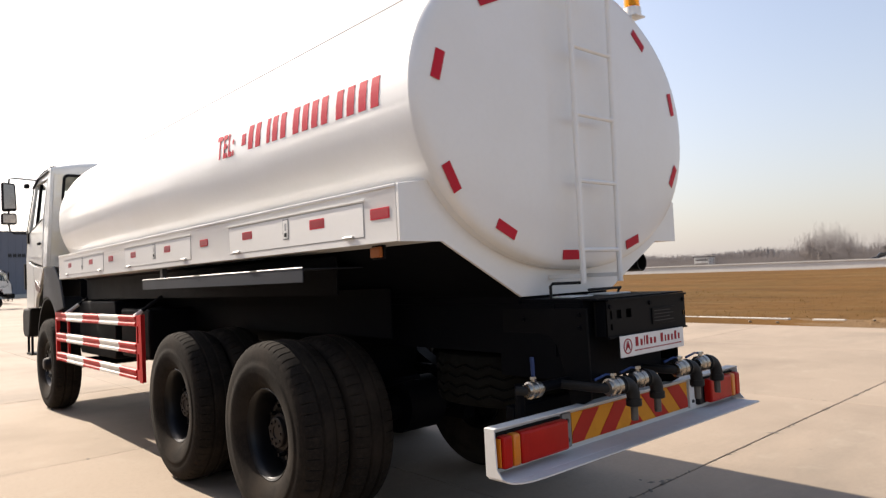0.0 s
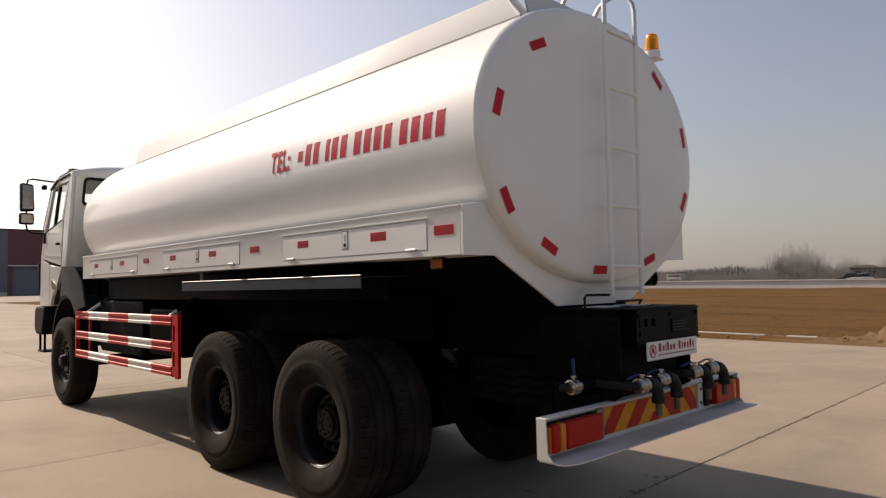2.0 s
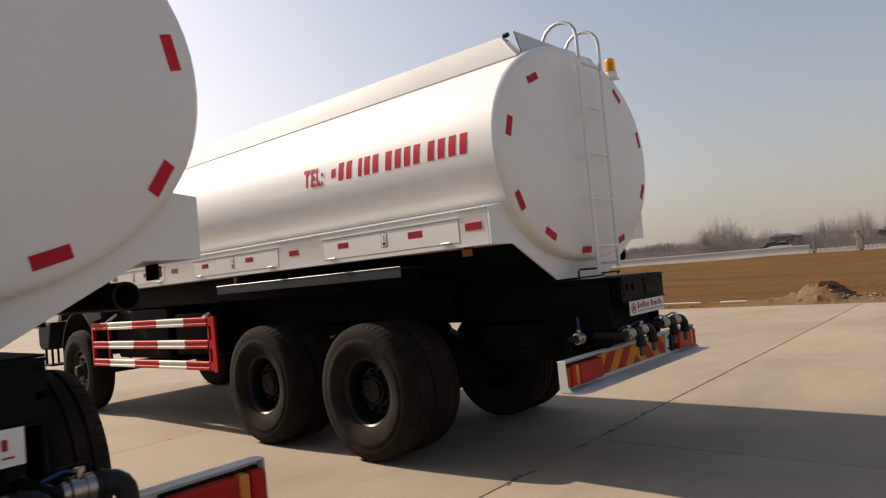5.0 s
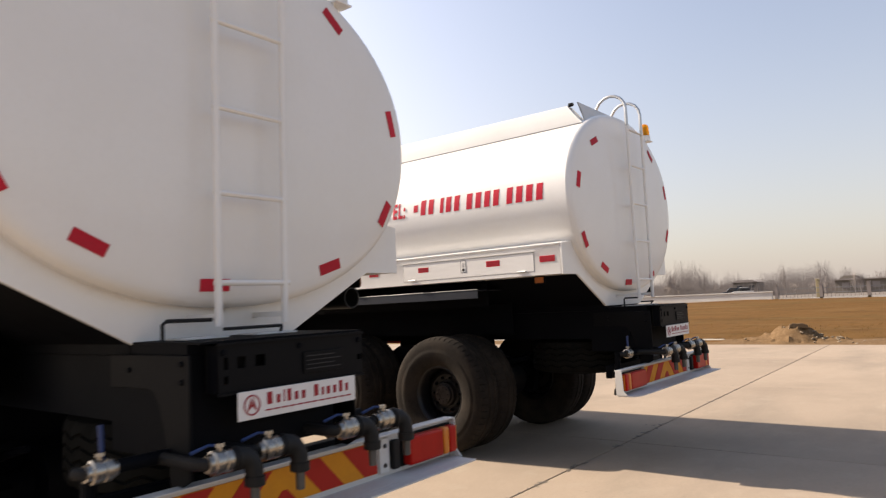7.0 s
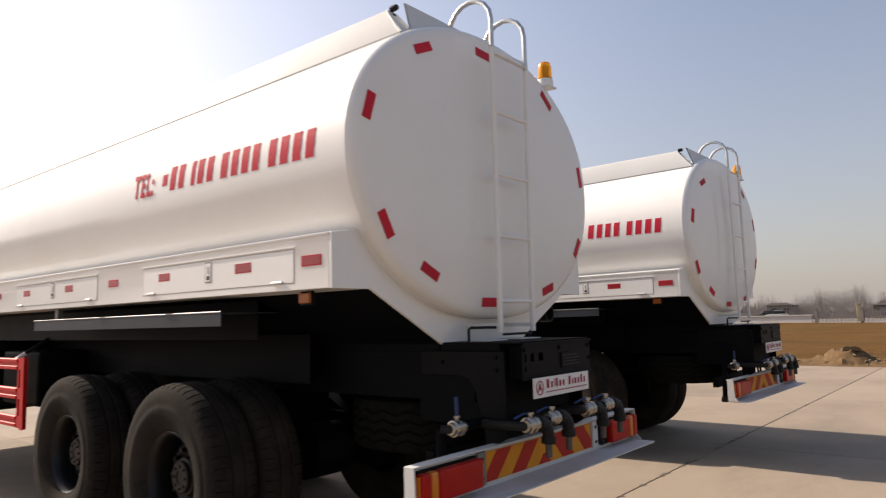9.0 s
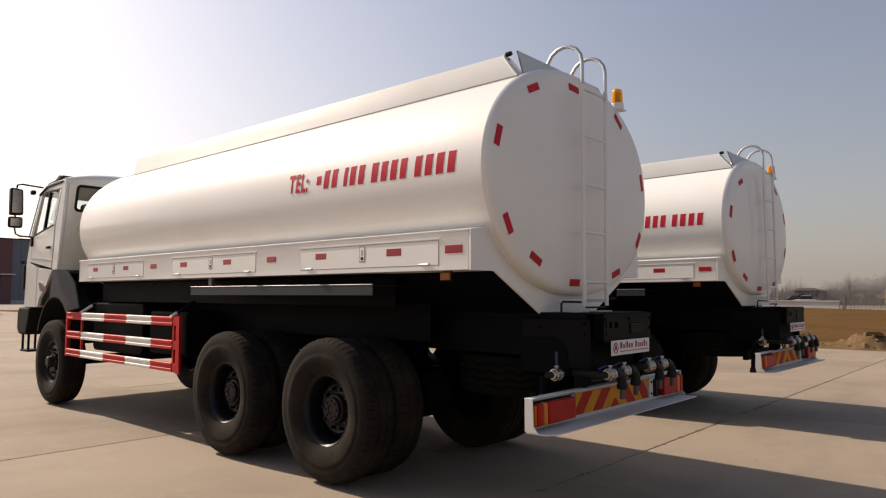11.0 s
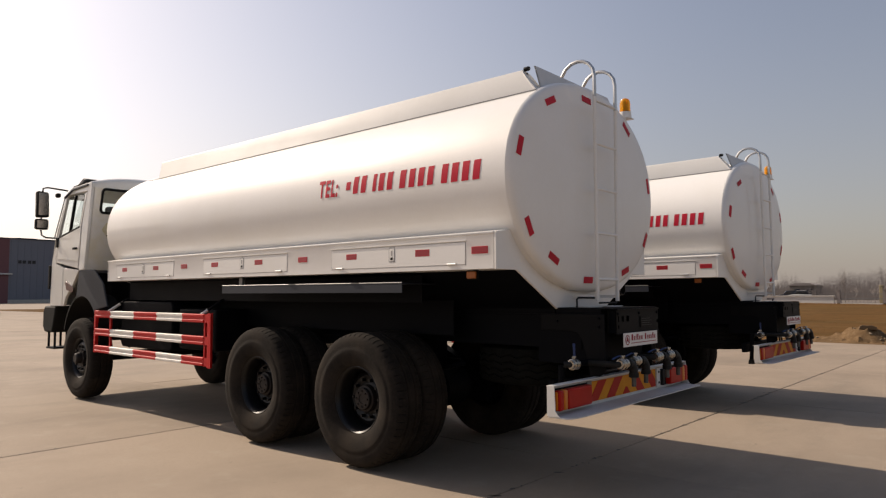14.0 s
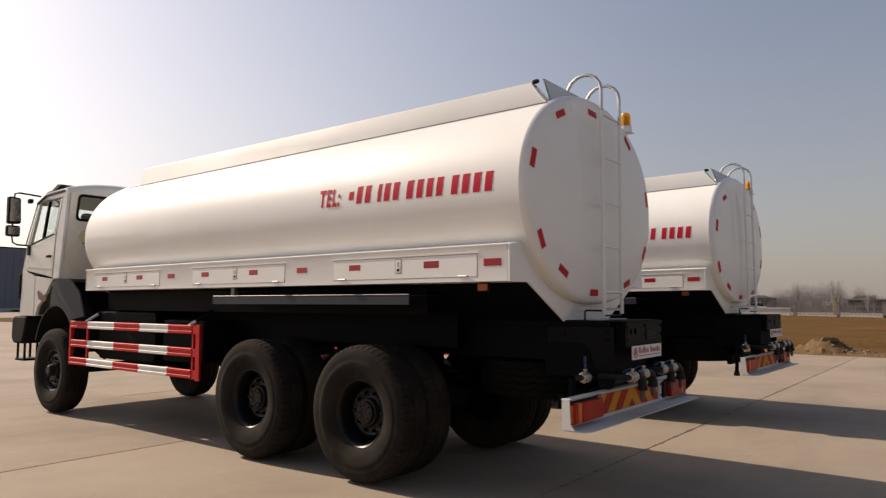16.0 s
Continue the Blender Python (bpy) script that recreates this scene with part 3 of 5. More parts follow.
            s.add([(xa - 0.0018, y - lean_a, za), (xa - 0.0018, y - w - lean_a, za), (xb - 0.0018, y - w - lean_b, zb), (xb - 0.0018, y - lean_b, zb),
                   (xa + 0.004, y - lean_a, za), (xa + 0.004, y - w - lean_a, za), (xb + 0.004, y - w - lean_b, zb), (xb + 0.004, y - lean_b, zb)],
                  [(0, 1, 2, 3), (4, 7, 6, 5), (0, 4, 5, 1), (2, 6, 7, 3), (0, 3, 7, 4), (1, 5, 6, 2)])
        part("lettering_bar", s, LETTER, truck, "red adhesive bar")
        y -= step_on

    # raised coaming along the tank's crown, its rear end cut on the slant
    for sx in (-1, 1):
        def ring(yb, yt):
            up = 0.035 if yt > 1 else 0.0
            return [(sx * 0.80, yb, 3.13), (sx * 0.705, yt, 3.375 + up), (sx * 0.69, yt, 3.39 + up), (sx * 0.65, yt, 3.39 + up), (sx * 0.635, yt, 3.375 + up), (sx * 0.72, yb, 3.13)]
        sh = Shape().grid([ring(0.05, 0.26), ring(6.50, 6.60)], True)
        sh.f += [tuple(range(5, -1, -1)), tuple(range(6, 12))]
        part("coaming_panel", sh, CROWN, truck, "white sheet-metal coaming on the tank's crown", bevel=0.003)
        hole = Shape().add([(sx * 0.785, 0.062, 3.165), (sx * 0.70, 0.248, 3.372), (sx * 0.65, 0.250, 3.378), (sx * 0.728, 0.062, 3.165),
                            (sx * 0.785, 0.09, 3.165), (sx * 0.70, 0.276, 3.372), (sx * 0.65, 0.278, 3.378), (sx * 0.728, 0.09, 3.165)],
                           [(0, 1, 2, 3), (4, 7, 6, 5), (0, 4, 5, 1), (1, 5, 6, 2), (2, 6, 7, 3), (3, 7, 4, 0)])
        part("coaming_liner", hole, CROWN, truck, "folded end of the sheet")
        cap = Shape().add([(sx * 0.802, 0.038, 3.126), (sx * 0.712, 0.238, 3.36), (sx * 0.695, 0.256, 3.388), (sx * 0.648, 0.258, 3.392), (sx * 0.612, 0.240, 3.372), (sx * 0.60, 0.20, 3.322), (sx * 0.66, 0.05, 3.16), (sx * 0.70, 0.038, 3.128)]
                          + [(sx * 0.802, 0.050, 3.126), (sx * 0.712, 0.250, 3.36), (sx * 0.695, 0.268, 3.388), (sx * 0.648, 0.270, 3.392), (sx * 0.612, 0.252, 3.372), (sx * 0.60, 0.212, 3.322), (sx * 0.66, 0.062, 3.16), (sx * 0.70, 0.050, 3.128)],
                          [tuple(range(8)), tuple(range(15, 7, -1))] + [(k, k + 8, (k + 1) % 8 + 8, (k + 1) % 8) for k in range(8)])
        part("coaming_cap", cap, CROWN, truck, "slanted white end plate of the coaming")
        part("cap_hole", Shape().lathe([(0.225, 0.0), (0.225, 0.012), (0.245, 0.012)], 10, (sx * 0.664, 0, 3.352), 1), SEAL, truck)
        part("drip_line", Shape().prism([(sx * 0.790, 3.162), (sx * 0.800, 3.157), (sx * 0.800, 3.164), (sx * 0.790, 3.169)], 0.06, 6.80, 1), GREY, truck)
        part("roll_end", Shape().lathe([(0.205, 0.0), (0.205, 0.015), (0.215, 0.019), (0.255, 0.019), (0.255, 0.0)], 14, (sx * 0.662, 0, 3.400), 1), HOSE, truck, "black rubber plug")
    for y0, y1, yt in ((0.05, 0.06, 0.165), (6.48, 6.49, 6.48)):
        sh = Shape()
        low = [(-0.70, 3.15), (-0.45, 3.25), (-0.2, 3.31), (0.2, 3.31), (0.45, 3.25), (0.70, 3.15)]
        top = [(-0.635, 3.42), (-0.45, 3.42), (-0.2, 3.42), (0.2, 3.42), (0.45, 3.42), (0.66, 3.42)]
        sh.grid([[(x, y0, z) for x, z in low], [(x, yt, z) for x, z in top], [(x, yt + 0.012, z) for x, z in top], [(x, y1 + 0.004, z) for x, z in low]])
        part("coaming_end", sh, CROWN, truck, "white sloping end sheet")
    part("walkway", Shape().box(-0.5, 0.5, 0.40, 6.4, 3.352, 3.366), STEEL, truck, "galvanised walkway plate")

    # ladder with two grab hoops
    ladder = part("ladder", Shape().tube([(-0.17, -0.135, 1.46), (-0.165, -0.135, 3.2)], 0.017, 10), WHITE, truck, "white tubular steel ladder")
    part("ladder_rail", Shape().tube([(0.195, -0.135, 1.46), (0.225, -0.135, 3.2)], 0.017, 10), WHITE, ladder)
    for z in (1.645, 2.034, 2.412, 2.80):
        part("rung", Shape().tube([(-0.185, -0.135, z), (0.225, -0.135, z)], 0.013, 8), WHITE, ladder)
    for x in (-0.168, 0.205):
        part("ladder_bracket", Shape().box(x - 0.014, x + 0.014, -0.13, 0.12, 1.488, 1.512), WHITE, ladder)
    part("top_strap", Shape().box(-0.18, 0.24, -0.150, -0.118, 3.164, 3.170), WHITE, ladder, "flat white strap", bevel=0.002)
    for x in (-0.165, 0.22):
        path = [(x, -0.135, 3.15), (x, -0.135, 3.34)] + [(x, 0.03 - 0.165 * math.cos(a), 3.385 + 0.155 * math.sin(a)) for a in (0, 0.4, 0.8, 1.2, 1.57, 1.95, 2.35, 2.75, 3.14)] + [(x, 0.195, 3.30)]
        part("grab_hoop", Shape().tube(path, 0.016, 10), STEEL, ladder, "bright tubular grab hoop")

    # beacon on a bracket
    b = part("beacon_bracket", Shape().box(0.712, 0.832, -0.03, 0.13, 3.205, 3.217), WHITE, truck, bevel=0.003)
    part("beacon_base", Shape().lathe([(3.218, 0.0), (3.218, 0.062), (3.278, 0.058), (3.285, 0.0)], 24, (0.785, 0.04, 0), 2), WHITE, b)
    part("beacon_dome", Shape().lathe([(3.285, 0.0), (3.285, 0.052), (3.37, 0.050), (3.402, 0.040), (3.415, 0.018), (3.417, 0.0)], 24, (0.785, 0.04, 0), 2), BEACON, b, "amber plastic beacon dome")
    part("beacon_reflector", Shape().lathe([(3.288, 0.0), (3.288, 0.03), (3.33, 0.022), (3.372, 0.026), (3.385, 0.0)], 16, (0.785, 0.04, 0), 2), CHROME, b, "bright reflector inside the dome")
    part("beacon_leg", Shape().prism([(0.0, 3.207), (0.12, 3.207), (0.11, 2.90), (0.06, 2.90)], 0.715, 0.725, 0), WHITE, b)

    # chassis
    for sx in (-1, 1):
        part("frame_rail", Shape().prism([(sx * 0.43, 1.08), (sx * 0.43, 1.355), (sx * 0.35, 1.355), (sx * 0.35, 1.34), (sx * 0.415, 1.34), (sx * 0.415, 1.115), (sx * 0.35, 1.115), (sx * 0.35, 1.10)], -0.12, 9.3, 1), BLACK, truck, "black steel chassis rail")
        # plate that carries the bumper, arched below the rail
        leg = [(-0.335, 1.362), (0.26, 1.362), (0.26, 1.225), (0.16, 1.228), (0.10, 1.225), (-0.02, 1.228), (-0.085, 1.215), (-0.125, 1.17), (-0.155, 1.08), (-0.19, 0.98), (-0.205, 0.80), (-0.256, 0.74), (-0.256, 0.86), (-0.335, 0.90)]
        arm = part("bumper_bracket", Shape().prism(leg, sx * 0.432, sx * 0.446, 0), SLATE_STEEL, truck, "dark painted bracket plate of the bumper", bevel=0.003)
        for yy, zz in ((-0.285, 1.262), (0.10, 1.30), (-0.285, 1.33)):
            part("bolt", Shape().lathe([(sx * 0.4462, 0.0), (sx * 0.4462, 0.013), (sx * 0.456, 0.011), (sx * 0.456, 0.0)], 6, (0, yy, zz), 0), BLACK, arm)
    # open-ended cross member at the tail: a pressed face with punched holes
    bm = Shape()
    x0, x1, z0, z1 = -0.362, 0.435, 1.212, 1.392
    xs = [x0, -0.335, -0.315, -0.272, -0.232, -0.185, -0.135, 0.0, 0.36, 0.40, x1]
    zs = [z0, 1.245, 1.275, 1.300, 1.345, z1]
    holes = {(1, 3), (3, 3), (5, 3), (9, 2), (1, 1)}
    v, q = [], []
    for yy in (-0.400, -0.392):
        for zz in zs:
            for xx in xs:
                v.append((xx, yy, zz))
    n, off = len(xs), len(xs) * len(zs)
    for j in range(len(zs) - 1):
        for i in range(n - 1):
            if (i, j) in holes:
                w = [j * n + i, j * n + i + 1, (j + 1) * n + i + 1, (j + 1) * n + i]
                q += [(w[k], w[(k + 1) % 4], w[(k + 1) % 4] + off, w[k] + off) for k in range(4)]
                continue
            w = (j * n + i, j * n + i + 1, (j + 1) * n + i + 1, (j + 1) * n + i)
            q += [w, tuple(k + off for k in reversed(w))]
    bm.add(v, q)
    bm.box(x0, x1, -0.412, -0.3915, z1 + 0.0005, z1 + 0.010).box(x0, x1, -0.410, -0.3915, z0 - 0.010, z0 - 0.0005)
    part("rear_cross_member", bm, SLATE_STEEL, truck, "black steel cross member with punched holes")
    part("member_back", Shape().box(x0, x1 - 0.06, -0.33, -0.32, z0, z1), SEAL, truck)
    for x in (x0, x1 - 0.008):
        part("member_side", Shape().box(x, x + 0.008, -0.391, -0.331, z0, z1), BLACK, truck)
    for x, z in ((-0.335, 1.365), (0.41, 1.365), (0.05, 1.365)):
        part("bolt", Shape().lathe([(-0.4005, 0.014), (-0.409, 0.012), (-0.409, 0.0)], 6, (x, 0, z), 1), BLACK, truck)
    plaque = part("type_plaque", Shape().box(0.065, 0.30, -0.4075, -0.4015, 1.246, 1.335), SLATE_STEEL, truck, "dark embossed metal type plaque", bevel=0.002)
    for k in range(4):
        part("plaque_line", Shape().box(0.08, 0.285 - 0.04 * (k % 2), -0.4095, -0.4078, 1.262 + 0.018 * k, 1.265 + 0.018 * k), GREY_DARK, plaque)
    # pale step plates on the shelf and a black wire loop beside the ladder's feet
    for xa, xb in ((-0.345, -0.135), (0.015, 0.245)):
        part("step_plate", Shape().box(xa, xb, -0.16, -0.01, 1.4125, 1.420), BUMPERWHITE, truck, "pale folded step plate", bevel=0.002)
    part("wire_rail", Shape().tube([(-0.39, -0.06, 1.405), (-0.39, -0.06, 1.478), (-0.375, -0.065, 1.492), (-0.19, -0.115, 1.490)], 0.0085, 8), HOSE, truck, "bent black wire loop")
    part("wire_rail", Shape().tube([(-0.15, -0.14, 1.448), (0.17, -0.14, 1.448), (0.185, -0.12, 1.44), (0.19, -0.10, 1.405)], 0.0075, 8), HOSE, truck, "bent black wire loop")
    # solid black box added so that no bright ground shows through the tail
    part("tail_box", Shape().box(-0.42, 0.34, -0.29, 0.30, 0.955, 1.362), BLACK, truck, "black box filling the dark space of the chassis tail")
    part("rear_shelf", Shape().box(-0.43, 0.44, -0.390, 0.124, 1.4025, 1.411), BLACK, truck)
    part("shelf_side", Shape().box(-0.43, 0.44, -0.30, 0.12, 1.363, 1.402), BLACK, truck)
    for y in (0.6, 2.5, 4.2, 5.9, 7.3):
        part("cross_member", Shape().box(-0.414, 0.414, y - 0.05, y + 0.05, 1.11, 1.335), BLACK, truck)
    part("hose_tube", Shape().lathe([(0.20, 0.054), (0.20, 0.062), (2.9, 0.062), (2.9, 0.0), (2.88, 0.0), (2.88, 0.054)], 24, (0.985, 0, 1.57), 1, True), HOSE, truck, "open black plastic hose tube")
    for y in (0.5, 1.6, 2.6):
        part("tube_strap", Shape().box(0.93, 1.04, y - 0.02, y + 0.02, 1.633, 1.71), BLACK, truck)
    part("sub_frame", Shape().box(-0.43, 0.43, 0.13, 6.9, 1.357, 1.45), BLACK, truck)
    # white plate hung below the cross member
    part("number_board", Shape().box(-0.29, 0.355, -0.425, -0.419, 1.100, 1.210), PLATEWHITE, truck, "white plate with a red mark and red print", bevel=0.002)
    for x in (-0.2, 0.26):
        part("board_tab", Shape().box(x - 0.02, x + 0.02, -0.418, -0.405, 1.13, 1.203), BLACK, truck)
    logo = Shape().lathe([(-0.4255, 0.034), (-0.4275, 0.034), (-0.4275, 0.040), (-0.4255, 0.040)], 28, (-0.225, 0, 1.155), 1, True)
    part("emblem_ring", logo, PRINT, truck, "red ring on the white plate")
    for sgn in (-1, 1):
        part("emblem_wedge", Shape().prism([(-0.225 + sgn * 0.024, 1.130), (-0.225 + sgn * 0.005, 1.184), (-0.225 + sgn * 0.001, 1.150)], -0.4275, -0.4255, 1), PRINT, truck)
    x = -0.155
    for w, h in ((0.042, 0.048), (0.030, 0.033), (0.010, 0.048), (0.032, 0.048), (0.030, 0.033), (0.032, 0.033), (-0.022, 0), (0.038, 0.048), (0.020, 0.033), (0.032, 0.033), (0.028, 0.033), (0.032, 0.048), (0.026, 0.033)):
        if w > 0:
            part("print_bar", Shape().box(x + w * 0.1, x + w * 0.72, -0.4272, -0.4252, 1.148, 1.148 + h), PRINT, truck)
        x += abs(w) + 0.008
    for k in range(12):
        part("print_bar", Shape().box(-0.16 + 0.041 * k, -0.126 + 0.041 * k, -0.427, -0.4252, 1.124, 1.1295), PRINT, truck)

    # rear bumper: a folded white beam with lamps, striped board and a tray lip
    prof = [(-0.24, 0.874), (-0.305, 0.874), (-0.305, 0.867), (-0.262, 0.865), (-0.262, 0.664), (-0.385, 0.658), (-0.385, 0.650), (-0.254, 0.650), (-0.254, 0.865), (-0.24, 0.867)]
    bumper = part("rear_bumper", Shape().prism(prof, -1.165, 1.262, 0), BUMPERWHITE, truck, "white folded steel bumper beam", bevel=0.002)
    lip = [(-1.165, -0.3855), (1.262, -0.3855), (1.27, -0.445), (1.262, -0.452), (1.235, -0.455), (-0.96, -0.452), (-1.07, -0.446), (-1.125, -0.43), (-1.155, -0.41)]
    part("tray_lip", Shape().prism(lip, 0.6505, 0.6575, 2), BUMPERWHITE, bumper, "white rounded tray lip")
    for x0 in (-1.174, 1.263):
        part("bumper_end", Shape().prism([(-0.25, 0.874), (-0.310, 0.874), (-0.318, 0.70), (-0.352, 0.662), (-0.25, 0.662)], x0, x0 + 0.008, 0), BUMPERWHITE, bumper)
    for xa, xb, sx in ((-1.145, -0.65, -1), (0.83, 1.255, 1)):
        lamp = part("tail_lamp", Shape().box(xa, xb, -0.282, -0.263, 0.688, 0.846), SEAL, bumper, "red and amber tail lamp cluster", bevel=0.003)
        wide = xb - xa - 0.012
        for a, c, mt in ((0.0, 0.065, LAMPRED), (0.067, 0.12, LAMPAMBER), (0.122, wide, LAMPRED)):
            xl, xr = (xa + 0.006 + a, xa + 0.006 + c) if sx < 0 else (xb - 0.006 - c, xb - 0.006 - a)
            part("lamp_lens", Shape().box(xl, xr, -0.338, -0.283, 0.694, 0.840), mt, lamp, "red lens" if mt is LAMPRED else "amber lens", bevel=0.014)
        xe = xa - 0.006 if sx < 0 else xb + 0.001
        part("end_lens", Shape().box(xe, xe + 0.005, -0.325, -0.285, 0.705, 0.830), LAMPAMBER, lamp, "amber side lens")
    for x0 in (-0.632, 0.665):
        clamp = part("board_clamp", Shape().box(x0, x0 + 0.072, -0.279, -0.263, 0.682, 0.852), GREY if x0 < 0 else BUMPERWHITE, bumper, "grey steel clamp plate" if x0 < 0 else "", bevel=0.004)
        for zz in (0.72, 0.815):
            part("bolt", Shape().lathe([(-0.2792, 0.0), (-0.2792, 0.012), (-0.287, 0.010), (-0.287, 0.0)], 6, (x0 + 0.036, 0, zz), 1), GREY_DARK, clamp)
    part("tow_socket", Shape().box(0.748, 0.80, -0.302, -0.264, 0.69, 0.835), HOSE, bumper, "black trailer socket", bevel=0.01)
    left, right, low, high, mid = -0.545, 0.65, 0.692, 0.842, 0.055
    board = part("striped_board", Shape().box(left, right, -0.269, -0.2635, low - 0.002, high + 0.002), YELLOW, bumper, "yellow board with red diagonal stripes")
    for sgn in (-1, 1):
        end = mid - left if sgn < 0 else right - mid
        for p0, p1 in ((-0.075, 0.07), (0.215, 0.36), (0.503, 0.648), (0.79, 0.93)):
            # the stripe between two slanted edges, cut off at the board's middle and end
            ring = []
            for k in range(9):
                zz = low + (high - low) * k / 8
                ring.append((min(max(p0 - (zz - low), 0.0), end), min(max(p1 - (zz - low), 0.0), end), zz))
            ring = [w for w in ring if w[1] - w[0] > 0.002]
            if len(ring) > 1:
                poly = [(mid + sgn * w[0], w[2]) for w in ring] + [(mid + sgn * w[1], w[2]) for w in reversed(ring)]
                part("stripe", Shape().prism(poly, -0.2715, -0.2695, 1), STRIPE, board, "red diagonal stripe")

    # valves, pipes and hoses behind the bumper
    part("manifold_pipe", Shape().tube([(-0.70, -0.19, 0.985), (0.62, -0.19, 0.985)], 0.026, 12), BLACK, truck, "black steel manifold pipe")
    valve(truck, -0.745, 0.988, elbow=False, handle=False, k=0.76, y=-0.22)
    part("valve_lever", Shape().tube([(-0.722, -0.22, 1.02), (-0.728, -0.22, 1.145)], [0.009, 0.011], 8), BLUE, truck, "upright blue lever")
    for x, z in ((-0.424, 0.981), (-0.20, 0.988), (0.23, 0.992), (0.47, 0.992)):
        valve(truck, x, z)
    for x in (0.05, 0.15):
        part("hanging_hose", Shape().tube([(x, -0.2, 1.01), (x + 0.02, -0.22, 0.88), (x - 0.01, -0.2, 0.74), (x + 0.03, -0.1, 0.70), (x + 0.08, 0.2, 0.77)], 0.012, 8), HOSE, truck)
    # added beam that blocks the view of sunlit ground above the bumper
    part("underrun_beam", Shape().box(-0.66, 0.66, 0.0, 0.06, 0.72, 0.84), BLACK, truck, "black beam added to close the gap behind the bumper", bevel=0.006)
    part("drain_leg", Shape().tube([(-0.71, -0.10, 0.97), (-0.71, -0.08, 0.62)], [0.03, 0.024], 10), BLACK, truck, "black drain pipe")
    part("drain_foot", Shape().lathe([(0.635, 0.0), (0.635, 0.034), (0.585, 0.042), (0.578, 0.038), (0.578, 0.0)], 12, (-0.71, -0.08, 0), 2), HOSE, truck, "black rubber drain end")

    # spare wheel slung flat under the frame
    sp = part("spare_wheel", RIM_R, None, truck, "spare wheel slung flat under the frame", m=pose(0.17, 0.66, 0.89, 0, 90, 0))
    part("tyre", SPARE_TYRE, None, sp)

    # wheels and axles
    for y, front in ((1.72, False), (3.295, False), (8.05, True)):
        z = ground_under(y) + 0.588
        for left in (True, False):
            sx = -1 if left else 1
            wheel(truck, sx * (1.095 if front else 1.13), y, z, left, front)
            if not front:
                wheel(truck, sx * 0.78, y, z, not left, front, hub=False)
        s = Shape().lathe([(-1.0, 0.08), (-0.5, 0.09), (-0.2, 0.10), (-0.17, 0.2), (0.17, 0.2), (0.2, 0.10), (0.5, 0.09), (1.0, 0.08)] if not front else [(-0.95, 0.07), (0.95, 0.07)], 20, (0, y, z), 0)
        part("axle", s, BLACK, truck)
        for sx in (-1, 1):
            for k in range(4):
                part("leaf_spring", Shape().tube([(sx * 0.45, y - 0.62 + 0.1 * k, z + 0.30 - 0.022 * k), (sx * 0.45, y, z + 0.19 - 0.022 * k), (sx * 0.45, y + 0.62 - 0.1 * k, z + 0.30 - 0.022 * k)], 0.02, 6), BLACK, truck)
    for sx in (-1, 1):
        part("balance_beam", Shape().prism([(1.5, 0.42), (3.55, 0.40), (3.6, 0.62), (2.85, 1.02), (2.25, 1.02), (1.45, 0.64)], sx * 0.38, sx * 0.50, 0), BLACK, truck, "black cast suspension beam")
        part("thrust_rod", Shape().tube([(sx * 0.3, 1.75, 0.80), (sx * 0.3, 3.3, 0.84)], 0.04, 10), BLACK, truck)
    part("gear_housing", Shape().box(-0.33, 0.33, 1.95, 3.0, 0.62, 1.12), BLACK, truck, bevel=0.05)
    part("drive_shaft", Shape().tube([(0, 3.2, 0.6), (0, 7.2, 0.85)], 0.06, 14), BLACK, truck)

    # black sheets added beside the frame to give the underbody its deep shade
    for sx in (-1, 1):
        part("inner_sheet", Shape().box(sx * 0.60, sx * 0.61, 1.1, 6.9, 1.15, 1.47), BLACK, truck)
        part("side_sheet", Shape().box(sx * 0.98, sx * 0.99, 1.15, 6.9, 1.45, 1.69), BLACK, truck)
    # flat mudguards over the rear wheels
    for sx in (-1, 1):
        s = Shape().prism([(sx * 1.275, 1.617), (sx * 1.275, 1.537), (sx * 1.269, 1.537), (sx * 1.269, 1.611), (sx * 0.62, 1.611), (sx * 0.62, 1.617)], 1.12, 3.96, 1)
        part("rear_mudguard", s, SLATE, truck, "dark grey sheet mudguard over the rear wheels")
        # thin strip for the highlight on the top edge, paler on the left
        part("guard_edge", Shape().tube([(sx * 1.274, 1.122, 1.621), (sx * 1.274, 3.958, 1.621)], 0.005, 6), GREY if sx < 0 else SLATE, truck, "strip standing for the light along the mudguard edge")
        part("mudguard_stay", Shape().box(sx * 1.15, sx * 1.19, 3.69, 3.75, 1.618, 1.711), GREY, truck)
        for y in (0.40,):
            lampo = part("side_lamp", Shape().box(sx * 1.20, sx * 1.215, y - 0.055, y + 0.055, 1.635, 1.709), SLATE_STEEL, truck, "small amber side marker lamp", bevel=0.004)
            part("side_lens", Shape().box(sx * 1.2155, sx * 1.235, y - 0.045, y + 0.045, 1.645, 1.70), MARKER, lampo, "amber lens", bevel=0.006)
        # black side tank, air bottles and battery box amidships
        part("tool_box", Shape().box(sx * 0.55, sx * 1.05, 4.45, 5.35, 0.85, 1.35), BLACK, truck, bevel=0.03)
        part("fuel_tank", Shape().prism([(5.55, 0.80), (6.95, 0.80), (7.0, 0.85), (7.0, 1.38), (6.95, 1.43), (5.55, 1.43), (5.5, 1.38), (5.5, 0.85)], sx * 0.55, sx * 1.06, 0), BLACK, truck, "black fuel tank", bevel=0.02)

    # red and white side guards
    for sx in (-1, 1):
        s = Shape().box(sx * 1.245, sx * 1.20, 7.43, 7.48, 0.70, 1.305)
